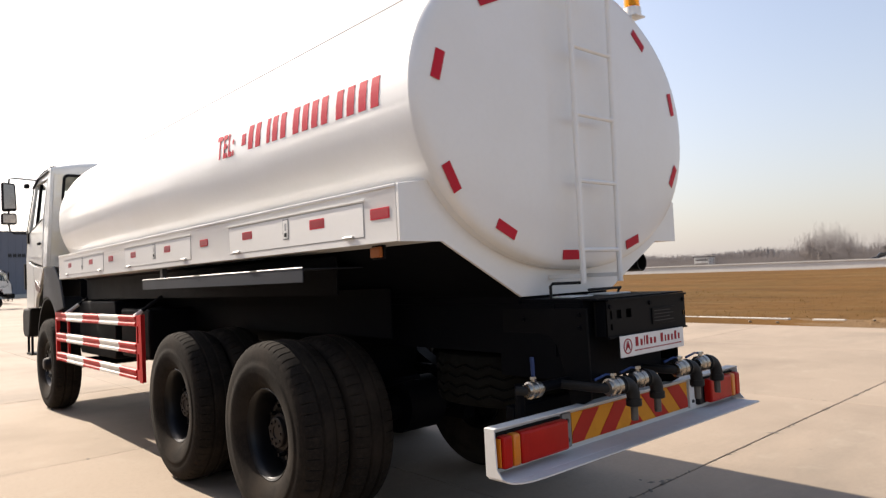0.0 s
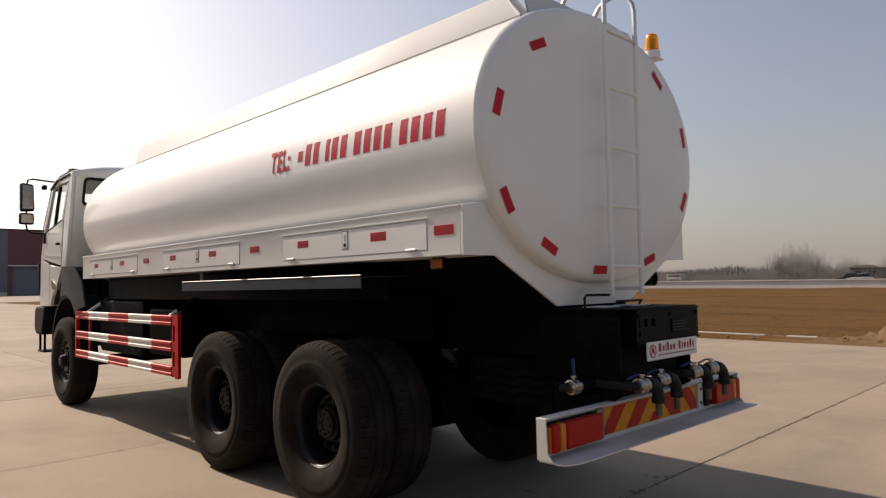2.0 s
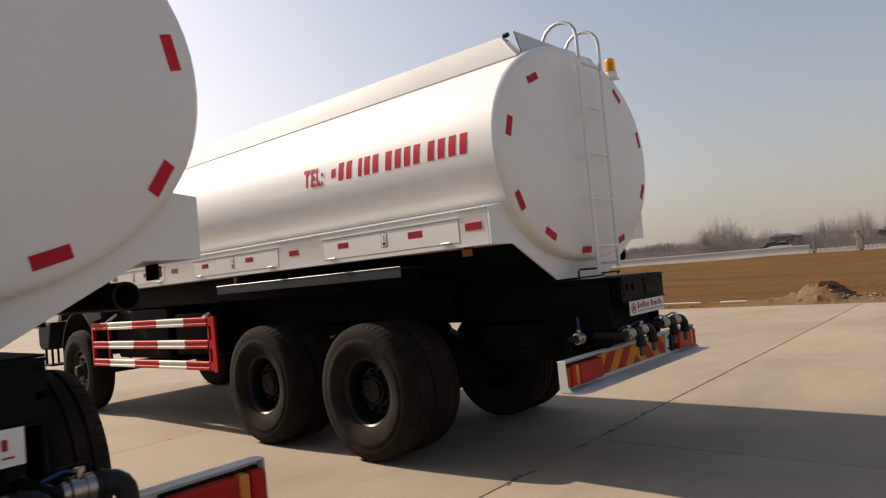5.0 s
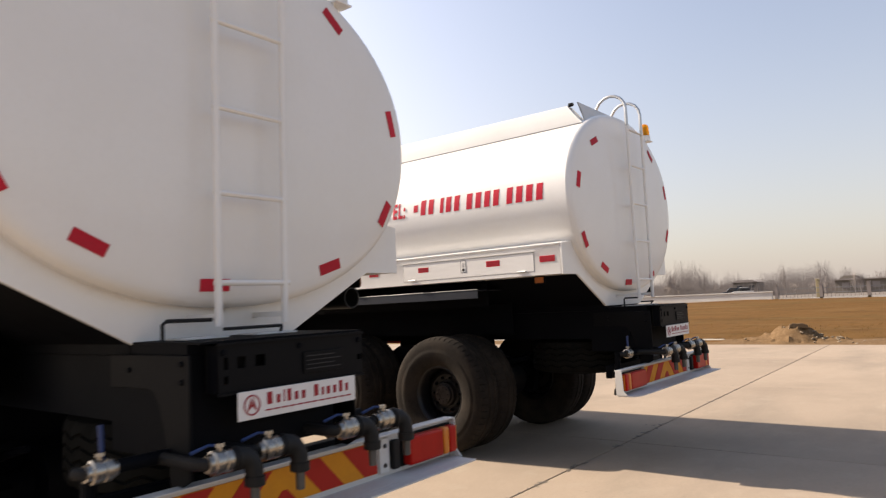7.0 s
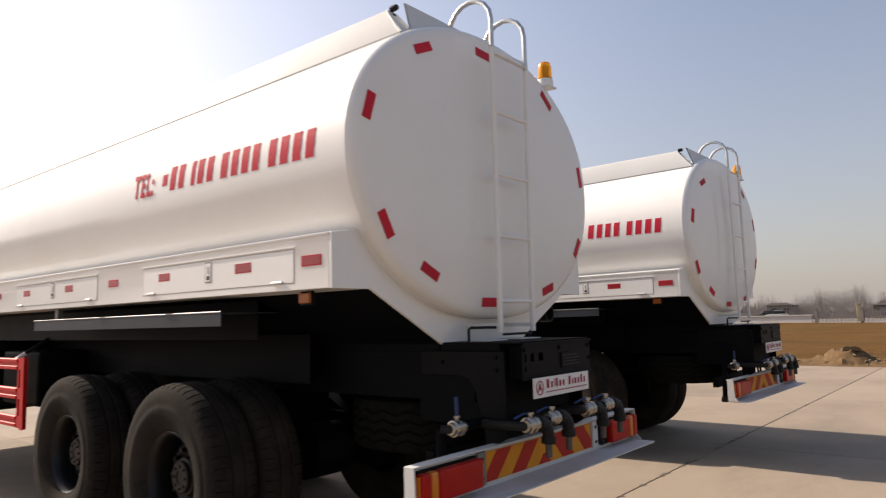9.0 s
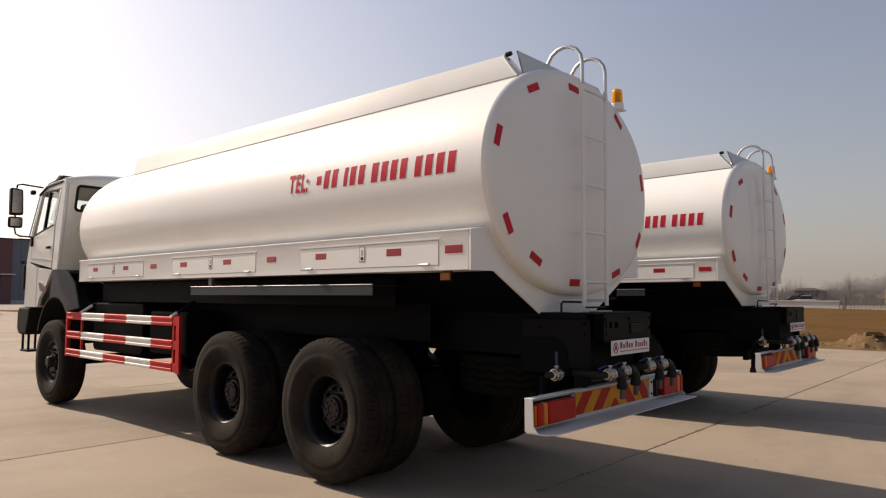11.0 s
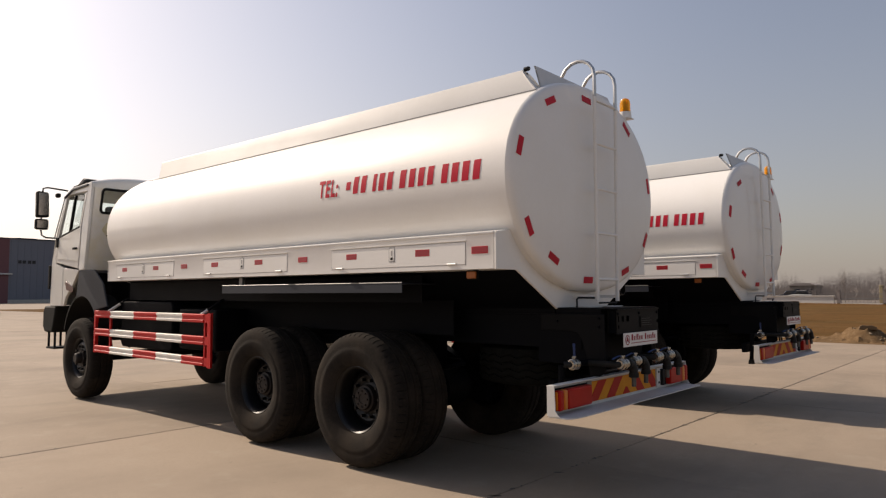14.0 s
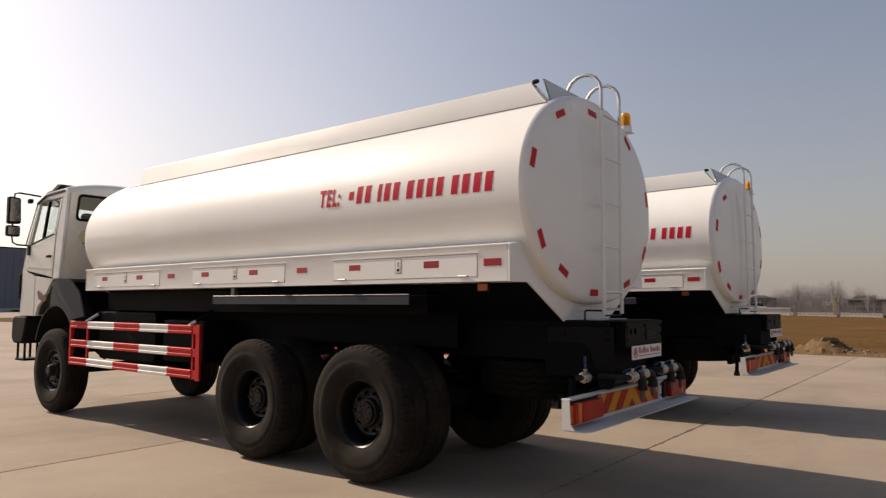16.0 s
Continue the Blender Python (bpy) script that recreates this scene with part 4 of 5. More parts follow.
        guard = part("side_guard", s, GUARDRED, truck, "red and white striped steel side guard", bevel=0.003)
        part("guard_post", Shape().prism([(sx * 1.245, 4.315), (sx * 1.245, 4.27), (sx * 1.20, 4.27), (sx * 1.20, 4.277), (sx * 1.238, 4.277), (sx * 1.238, 4.315)], 0.69, 1.31, 2), GUARDRED, guard, "red steel post")
        part("guard_strut", Shape().box(sx * 1.241, sx * 1.215, 4.372, 4.398, 0.70, 1.30), GUARDRED, guard)
        for z in (1.20, 0.945, 0.705):
            part("guard_bar", Shape().box(sx * 1.2445, sx * 1.215, 4.316, 4.371, z + 0.004, z + 0.096), GUARDRED, guard)
        part("post_flange", Shape().prism([(4.268, 1.31), (4.25, 1.30), (4.235, 0.69), (4.268, 0.69)], sx * 1.2452, sx * 1.238, 0), GUARDRED, guard, "flared red post flange")
        part("guard_strut", Shape().box(sx * 1.214, sx * 1.19, 6.99, 7.03, 0.71, 1.30), GUARDRED, guard)
        cuts = (4.40, 4.90, 5.555, 6.20, 6.93, 7.43)
        for z in (1.20, 0.945, 0.705):
            for k in range(5):
                bar = Shape()
                a, c = cuts[k] + 0.0005, cuts[k + 1] - 0.0005
                bar.prism([(sx * 1.240, z), (sx * 1.252, z + 0.008), (sx * 1.252, z + 0.03), (sx * 1.243, z + 0.035), (sx * 1.243, z + 0.065), (sx * 1.252, z + 0.07), (sx * 1.252, z + 0.092), (sx * 1.240, z + 0.1), (sx * 1.215, z + 0.1), (sx * 1.215, z)], a, c, 1)
                part("guard_bar", bar, GUARDRED if k % 2 == 0 else GUARDWHITE, guard, "red bar" if k % 2 == 0 else "white bar")
        # each stay is split: a white end, and a black rest for its shaded length
        for y, cut in ((7.05, 0.62), (4.5, 0.30)):
            a, b = Vector((sx * 1.22, y, 1.29)), Vector((sx * 1.0, y - 0.1, 1.46))
            stay = part("guard_stay", Shape().tube([a, a.lerp(b, cut)], 0.02, 8), GUARDWHITE, guard, "white stay end")
            part("stay_arm", Shape().tube([a.lerp(b, cut), b, (sx * 0.5, y - 0.12, 1.46)], 0.018, 8), BLACK, guard)
    before = set(truck.children_recursive)
    build_cab(truck)
    # the cab leans in above its waist
    for ob in truck.children_recursive:
        if ob not in before and "mirror" not in ob.name and "wide" not in ob.name and not ob.name.startswith(("steering", "cab_seat", "seat_back")):
            for v in ob.data.vertices:
                if v.co.z > 2.4:
                    v.co.x *= 1 - 0.085 * (v.co.z - 2.4)
    return truck


def build_cab(truck):
    """A forward-control cab with its doors, glass, mirrors, mudguards and front bumper."""
    w = 1.225
    # side walls with window and wheel openings, as profiles in (y, z)
    rear_pillar = [(7.965, 1.90), (7.965, 3.18), (7.99, 3.25), (8.10, 3.22), (8.14, 2.60), (8.17, 1.90)]
    front_pillar = [(8.90, 3.10), (8.95, 3.12), (9.17, 2.42), (9.28, 2.05), (9.31, 1.35), (8.80, 1.35), (8.80, 1.95), (9.10, 2.02), (9.06, 2.40)]
    step = [(8.17, 1.90), (8.80, 1.95), (8.80, 1.35), (8.74, 1.35), (8.66, 1.50), (8.45, 1.62), (8.28, 1.80)]
    for sx in (-1, 1):
        a, b = sx * w, sx * (w - 0.05)
        part("cab_rear_pillar", Shape().prism(rear_pillar, a, b, 0), CABWHITE, truck, bevel=0.008)
        part("cab_roof_rail", Shape().prism([(7.99, 3.25), (8.72, 3.235), (8.91, 3.115), (8.10, 3.115), (8.09, 3.20)], a - sx * 0.003, b, 0), CABWHITE, truck, bevel=0.006)
        part("cab_front_pillar", Shape().prism(front_pillar, a - sx * 0.002, b, 0), CABWHITE, truck, bevel=0.006)
        part("cab_lower_side", Shape().prism(step, a - sx * 0.006, b, 0), CABWHITE, truck, bevel=0.006)
        # door below and round the window
        door = part("cab_door", Shape().prism([(8.185, 1.92), (8.165, 2.56), (9.03, 2.42), (9.075, 2.04)], a + sx * 0.004, b, 0), CABWHITE, truck, "off-white cab door", bevel=0.01)
        part("door_pillar", Shape().prism([(8.160, 2.565), (8.115, 3.09), (8.165, 3.09), (8.21, 2.56)], a + sx * 0.004, b, 0), CABWHITE, door)
        part("window_seal", Shape().prism([(8.20, 2.555), (8.16, 3.085), (8.18, 3.085), (8.225, 2.58), (8.99, 2.46), (9.02, 2.425)], a + sx * 0.002, b + sx * 0.01, 0), SEAL, door)
        part("quarter_bar", Shape().prism([(8.60, 2.50), (8.57, 3.09), (8.60, 3.09), (8.635, 2.50)], a + sx * 0.003, b + sx * 0.01, 0), SEAL, door)
        part("door_glass", Shape().prism([(8.22, 2.56), (8.175, 3.09), (8.88, 3.09), (9.02, 2.44)], a - sx * 0.022, a - sx * 0.027, 0), GLASS, door, "clear side window")
        part("door_handle", Shape().box(a + sx * 0.005, a + sx * 0.035, 8.23, 8.36, 2.215, 2.25), SEAL, door, "black door handle", bevel=0.008)
        part("swage_line", Shape().prism([(8.19, 2.04), (9.06, 2.10), (9.06, 2.112), (8.19, 2.052)], a + sx * 0.003, a + sx * 0.011, 0), CABWHITE, door)
        part("rain_gutter", Shape().prism([(8.08, 3.215), (8.70, 3.195), (8.98, 3.09), (8.97, 3.07), (8.69, 3.175), (8.08, 3.195)], a, a + sx * 0.03, 0), SLATE, truck)
        # mudguard behind the front wheel
        back = [(8.17, 1.895), (7.62, 1.895), (7.30, 1.70), (7.12, 1.36), (7.55, 1.30)] + [(8.05 + 0.64 * math.cos(radians(t)), 0.80 + 0.70 * math.sin(radians(t))) for t in range(150, 69, -10)]
        part("front_mudguard", Shape().prism(back, sx * 1.215, sx * 1.19, 0), SLATE, truck, "dark slate plastic mudguard", bevel=0.01)
        lip = []
        for t in range(15, 176, 8):
            c, d = math.cos(radians(t)), math.sin(radians(t))
            lip.append([(sx * 1.21, 8.05 + 0.66 * c, 0.80 + 0.70 * d), (sx * 0.82, 8.05 + 0.66 * c, 0.80 + 0.70 * d), (sx * 0.82, 8.05 + 0.69 * c, 0.80 + 0.73 * d), (sx * 1.21, 8.05 + 0.69 * c, 0.80 + 0.73 * d)])
        part("wheel_arch", Shape().grid(lip, True), SEAL, truck)
        corner = part("corner_lamp", Shape().prism([(8.32, 1.62), (8.62, 1.74), (8.66, 1.70), (8.60, 1.60), (8.36, 1.56)], a + sx * 0.0, a + sx * 0.012, 0), CORNER, truck, "dull orange corner lamp", bevel=0.005)
        # mirrors on their arms
        arm = Shape().tube([(sx * 1.13, 8.95, 3.20), (sx * 1.40, 9.07, 3.235), (sx * 1.455, 9.10, 3.22), (sx * 1.47, 9.10, 3.10), (sx * 1.47, 9.10, 2.55), (sx * 1.455, 9.10, 2.47), (sx * 1.40, 9.08, 2.435), (sx * 1.20, 9.08, 2.43)], 0.013, 8)
        mi = part("mirror_arm", arm, SEAL, truck, "black tubular mirror arm")
        part("main_mirror", Shape().prism([(sx * 1.375, 2.775), (sx * 1.39, 3.13), (sx * 1.405, 3.15), (sx * 1.545, 3.165), (sx * 1.565, 3.15), (sx * 1.56, 2.765), (sx * 1.545, 2.745), (sx * 1.39, 2.755)], 9.02, 9.115, 1), SEAL, mi, "black mirror housing", bevel=0.018)
        part("mirror_glass", Shape().prism([(sx * 1.395, 2.79), (sx * 1.41, 3.125), (sx * 1.543, 3.14), (sx * 1.54, 2.78)], 9.013, 9.019, 1), MIRROR, mi, "mirror glass")
        part("wide_mirror", Shape().box(sx * 1.375, sx * 1.575, 9.02, 9.11, 2.555, 2.725), SEAL, mi, "small black wide-angle mirror", bevel=0.03)
        part("wide_glass", Shape().box(sx * 1.395, sx * 1.555, 9.013, 9.019, 2.58, 2.70), MIRROR, mi)
        part("kerb_mirror", Shape().box(sx * 1.20, sx * 1.27, 9.03, 9.12, 3.09, 3.16), SEAL, mi, bevel=0.02)
        part("pillar_strip", Shape().prism([(8.985, 3.08), (9.012, 3.08), (9.225, 2.44), (9.195, 2.44)], sx * (w - 0.004), sx * (w + 0.006), 0), SLATE, truck, "dark pillar strip")
        part("pillar_cap", Shape().box(sx * 1.215, sx * 1.25, 9.00, 9.09, 2.28, 2.44), SEAL, truck, bevel=0.015)
        part("side_grille", Shape().box(sx * 1.20, sx * 1.238, 9.33, 9.39, 1.62, 2.0), SEAL, truck, bevel=0.01)
    # rear wall with a rounded window opening
    def rounded(x0, x1, z0, z1, r):
        pts = []
        for cx, cz, a0 in ((x1 - r, z1 - r, 0), (x0 + r, z1 - r, 90), (x0 + r, z0 + r, 180), (x1 - r, z0 + r, 270)):
            pts += arc(cx, cz, r, a0, a0 + 90, 5)
        return pts

    hole = rounded(-1.05, 1.05, 2.77, 3.155, 0.06)
    edge = [(x, z) for x, z in ((1.18, 3.22), (-1.18, 3.22), (-1.18, 1.90), (1.18, 1.90)) for k in range(6)]
    rw = Shape().grid([[(x, 7.955, z) for x, z in edge], [(x, 7.955, z) for x, z in hole], [(x, 7.99, z) for x, z in hole], [(x, 7.99, z) for x, z in edge]], True)
    rear = part("cab_rear_wall", rw, OVERSPRAY, truck, "off-white cab rear wall with yellowish overspray")
    out_ring, in_ring = rounded(-1.062, 1.062, 2.758, 3.167, 0.07), rounded(-1.025, 1.025, 2.795, 3.13, 0.045)
    fr = Shape().grid([[(x, y, z) for x, z in ring] for ring, y in ((out_ring, 7.953), (out_ring, 7.945), (in_ring, 7.942), (in_ring, 7.98))], True)
    part("rear_window_seal", fr, SEAL, rear, "black rubber window seal")
    part("rear_window_glass", Shape().prism(in_ring, 7.968, 7.973, 1), GLASS, rear, "clear rear window")
    for x in (-0.90, -0.86):
        part("plug", Shape().lathe([(7.954, 0.012), (7.946, 0.010), (7.946, 0.0)], 10, (x, 0, 2.43 - 1.2 * (x + 0.9)), 1), SEAL, rear)
    part("paint_blot", Shape().prism([(-0.99, 2.52), (-0.93, 2.63), (-0.84, 2.60), (-0.82, 2.50), (-0.74, 2.42), (-0.66, 2.26), (-0.72, 2.22), (-0.80, 2.33), (-0.90, 2.40)], 7.9525, 7.9545, 1), BLOT, rear, "yellowish paint stain")
    part("wall_pressing", Shape().box(-0.95, 0.95, 7.948, 7.9545, 2.03, 2.05), OVERSPRAY, rear, bevel=0.003)
    # roof, front and floor
    roof = Shape()
    rows = []
    for y, z, fall in ((7.95, 3.19, 0.0), (7.957, 3.26, 0.03), (7.99, 3.335, 0.09), (8.08, 3.385, 0.13), (8.4, 3.40, 0.14), (8.70, 3.365, 0.12), (8.90, 3.21, 0.09), (8.96, 3.09, 0.0)):
        rows.append([(x, y, z - fall * abs(x / w) ** 3) for x in [w * (k / 8 - 1) for k in range(17)]])
    roof.grid(rows)
    roof.grid([[(x, y, z - 0.03) for x, y, z in r] for r in rows])
    part("cab_roof", roof, CABWHITE, truck, "off-white pressed cab roof", angle=50)
    part("roof_visor", Shape().prism([(8.60, 3.37), (8.90, 3.22), (9.04, 3.25), (8.72, 3.40)], -1.08, 1.08, 0), SLATE, truck, bevel=0.015)
    part("windscreen", Shape().prism([(8.96, 3.10), (9.18, 2.42), (9.185, 2.42), (8.966, 3.10)], -1.17, 1.17, 0), GLASS, truck, "curved windscreen")
    part("cab_front", Shape().prism([(9.18, 2.42), (9.32, 2.05), (9.35, 1.35), (9.29, 1.35), (9.26, 2.05), (9.13, 2.42)], -1.18, 1.18, 0), CABWHITE, truck, bevel=0.01)
    part("grille", Shape().box(-0.9, 0.9, 9.335, 9.37, 1.55, 2.0), SEAL, truck, bevel=0.01)
    part("cab_floor", Shape().box(-1.17, 1.17, 8.0, 9.2, 1.86, 1.90), SEAT, truck)
    part("cab_base", Shape().box(-0.8, 0.8, 7.97, 9.2, 1.2, 1.855), BLACK, truck)
    for x in (-0.62, 0.62):
        seat = part("cab_seat", Shape().box(x - 0.26, x + 0.26, 8.15, 8.62, 1.905, 2.32), SEAT, truck, bevel=0.05)
        part("seat_back", Shape().box(x - 0.25, x + 0.25, 8.03, 8.18, 2.325, 2.9), SEAT, seat, bevel=0.05)
    part("steering_wheel", Shape().lathe([(-0.015, 0.20), (0.015, 0.20), (0.015, 0.225), (-0.015, 0.225)], 28, (0, 0, 0), 2, True), SEAL, truck, m=pose(-0.62, 8.78, 2.50, -35, 0, 0))
    part("dashboard", Shape().box(-1.16, 1.16, 8.85, 9.1, 1.905, 2.42), SEAT, truck, bevel=0.04)
    # front bumper
    part("front_bumper", Shape().prism([(9.16, 0.92), (9.50, 0.92), (9.58, 1.0), (9.58, 1.26), (9.52, 1.345), (9.02, 1.345), (9.05, 1.2)], -1.235, 1.235, 0), SEAL, truck, "black plastic front bumper", bevel=0.03)
    for sx in (-1, 1):
        st = part("boarding_step", Shape().box(sx * 0.95, sx * 1.22, 9.08, 9.42, 0.66, 0.69), BLACK, truck, "black perforated boarding step", bevel=0.004)
        for y in (9.12, 9.38):
            part("step_strut", Shape().box(sx * 1.0, sx * 1.03, y - 0.012, y + 0.012, 0.69, 0.925), BLACK, st)
            part("step_strut", Shape().box(sx * 1.18, sx * 1.21, y - 0.012, y + 0.012, 0.69, 0.925), BLACK, st)


BODY = Matrix.Translation((0, 1.6, 0)) @ Matrix.Rotation(radians(-0.68), 4, "X") @ Matrix.Translation((0, -1.6, 0.024))
TRIM = Matrix.Diagonal((0.965, 0.982, 0.996, 1))
near_truck = build_truck(BODY @ pose(0, 0, -0.047, 0.74) @ pose(0, 0.058, 0.02) @ TRIM, "white water tanker truck with black chassis parked on concrete")
far_truck = copy_thing(near_truck, BODY @ pose(4.802, 0.040, -0.027, 0.25, 0, -0.70) @ pose(0, 0.058, 0.02))
# the far truck leans a little on its springs: its wheels stay on the ground
for ob in far_truck.children:
    if ob.name.startswith("wheel"):
        ob.location.z += 0.0075 * (ob.location.y - 1.6) - 0.017
    # its running gear and guards sit a little further back under the tank
    if ob.name.startswith(("wheel", "axle", "leaf_spring", "rear_mudguard", "guard_edge", "mudguard_stay")):
        ob.location.y -= 0.04 if "guard" in ob.name else 0.06
    # its tail fittings hang a little lower
    if ob.name.startswith(("rear_bumper", "number_board", "board_tab", "emblem", "print_bar", "rear_cross_member", "member_", "bolt", "type_plaque", "valve", "manifold", "hanging_hose", "wire_rail", "rear_shelf", "shelf_side", "step_plate", "bumper_bracket")):
        ob.location.z -= 0.026
        ob.location.x += -0.02 if ob.name.startswith("valve") else 0.015
    if ob.name.startswith("rear_bumper"):
        ob.scale.x = 0.982
    if ob.name.startswith("side_guard"):
        ob.scale.y, ob.location.y = 1.03, ob.location.y - 0.28


# ---- ground ----
def fall(x, y):
    """How far the ground lies below the yard's level."""
    if y < 56.15:
        return 0.0
    reach = (100 - x) / 30 if y > 140 else (60 - x) / 18
    return min((y - 56.15) / 134 * 0.6, 0.7) * min(max(reach, 0.0), 1.0)


def ground_sheet():
    s = Shape()
    xs = [-2500, -400, -60, 18.2, 18.8, 19.8, 21.5, 24, 28, 34, 42, 52, 58, 62.6, 64, 80, 96, 130, 300, 800, 2800]
    ys = [-2500, -400, -80, -40, -20, -10, -5, 0, 3, 6, 9, 13, 18, 25, 35, 50, 56.15, 70, 100, 139, 141, 190, 215, 300, 800, 2800]
    rows = []
    for x in xs:
        row = []
        for y in ys:
            z = -0.03 - fall(x, y)
            if 18.5 < x < 90:
                z += 0.16 * noise.noise((x * 0.13, y * 0.13, 0.3)) + 0.05
                z += 0.52 * min(max((x - 36) / 22, 0.0), 1.0) * (x < 63) * (-60 < y < 90)
            row.append((x, y, z))
        rows.append(row)
    s.grid(rows)
    return tagged(part("ground", s, GRASS), "flat dry brown winter grass field", "ground", kind="structure")


ground_sheet()


def pavement():
    """Concrete slabs with recessed joints; the far ones are one sheet."""
    base = tagged(part("pavement", Shape().box(-300, 18.32, -120, 56.15, -0.10, -0.009), JOINT), "concrete yard of large cast slabs", "pavement", kind="structure")
    slab = Shape().box(0.0035, 4.6665, 0.004, 4.286, -0.06, 0.0).mesh("slab", CONCRETE, bevel=0.004, segments=1)
    last = Shape().box(0.0035, 3.98, 0.004, 4.286, -0.06, 0.0).mesh("slab", CONCRETE, bevel=0.004, segments=1)
    for i in range(-6, 4):
        for j in range(-4, 13):
            part("slab", last if i == 3 else slab, None, base, m=pose(9.65 + 4.67 * (i - 2), 0.35 + 4.29 * j, random.uniform(-0.002, 0.002)))
    far = Shape()
    far.box(-300, -27.72, -120, 56.15, -0.05, -0.006).box(-27.72, 18.30, -120, -16.81, -0.05, -0.006)
    far.prism([(56.155, -0.05), (56.155, -0.006), (198, -0.641), (198, -0.685)], -300, 41.9, 0)
    far.grid([[(x, y, 0.14 * min((y - 88) / 12, 1) - fall(x, y)) for y in (88, 100, 139, 141, 160, 189.85)] for x in (18.4, 28, 34, 41.9, 48, 54, 60, 66)])
    tagged(part("slab_rest", far, CONCRETE, base), kind="stuff")
    # broken and tar-stained edges along the joints
    rng = random.Random(21)
    chips = Shape()
    spots = [(rng.uniform(-8, 15), 0.35 + 4.29 * rng.choice((-1, 0, 0, 0, 1)) + rng.gauss(0, 0.007), rng.choice((0.8, 1.1, 1.7))) for k in range(230)]
    spots += [(9.65 + 4.67 * rng.choice((-2, -1, 0)) + rng.gauss(0, 0.006), rng.uniform(-7, 9), 0.8) for k in range(70)]
    spots += [(6.02, 0.38, 1.8), (5.95, 0.43, 1.5), (6.08, 0.36, 1.6), (5.95, 0.52, 1.0), (2.1, -0.6, 1.0), (-2.6, 0.9, 1.0)]
    for cx, cy, q in spots:
        ring = []
        turn, long = rng.uniform(0, 3.1), rng.uniform(1.0, 2.6)
        for k in range(9):
            a = 2 * math.pi * k / 9
            r = 0.011 * q * rng.uniform(0.5, 1.5)
            u, v = r * math.cos(a) * long, r * math.sin(a)
            ring.append((cx + u * math.cos(turn) - v * math.sin(turn), cy + u * math.sin(turn) + v * math.cos(turn), 0.0035))
        chips.add(ring, [tuple(range(9))])
    tagged(part("joint_damage", chips, JOINT, base), kind="stuff")


pavement()


def rough_ball(s, c, r, seed, squash=0.8, n=6):
    """A lumpy stone or clod."""
    rows = []
    for i in range(n + 1):
        a = math.pi * i / n
        row = []
        for k in range(8):
            b = 2 * math.pi * k / 8
            d = Vector((math.sin(a) * math.cos(b), math.sin(a) * math.sin(b), math.cos(a) * squash))
            q = 1 + 0.35 * noise.noise((d + Vector((seed * 3.1, seed, 0))) * 1.4)
            row.append(Vector(c) + d * r * q)
        rows.append(row)
    return s.grid(rows, True)


BLOCK = material("earthy_concrete_lump", (0.135, 0.092, 0.056), 0.95, spots=(3.0, (0.18, 0.13, 0.085), 0.7), grain=(22, (0.085, 0.058, 0.034), 0.6), bump=0.8, bump_scale=20, spec=0.05)


def mound_height(x, y):
    """A broad heap with a flattened crown and a long tail."""
    h = 0.62 * math.exp(-((x - 19.27) / 0.52) ** 2 - ((y - 1.30) / 0.50) ** 2) + 0.17 * math.exp(-((x - 19.17) / 0.5) ** 2 - ((y - 2.2) / 0.8) ** 2)
    h += 0.13 * math.exp(-((x - 19.17) / 0.45) ** 2 - ((y - 0.3) / 0.5) ** 2)
    return h if h < 0.40 else 0.40 + 0.25 * (h - 0.40)


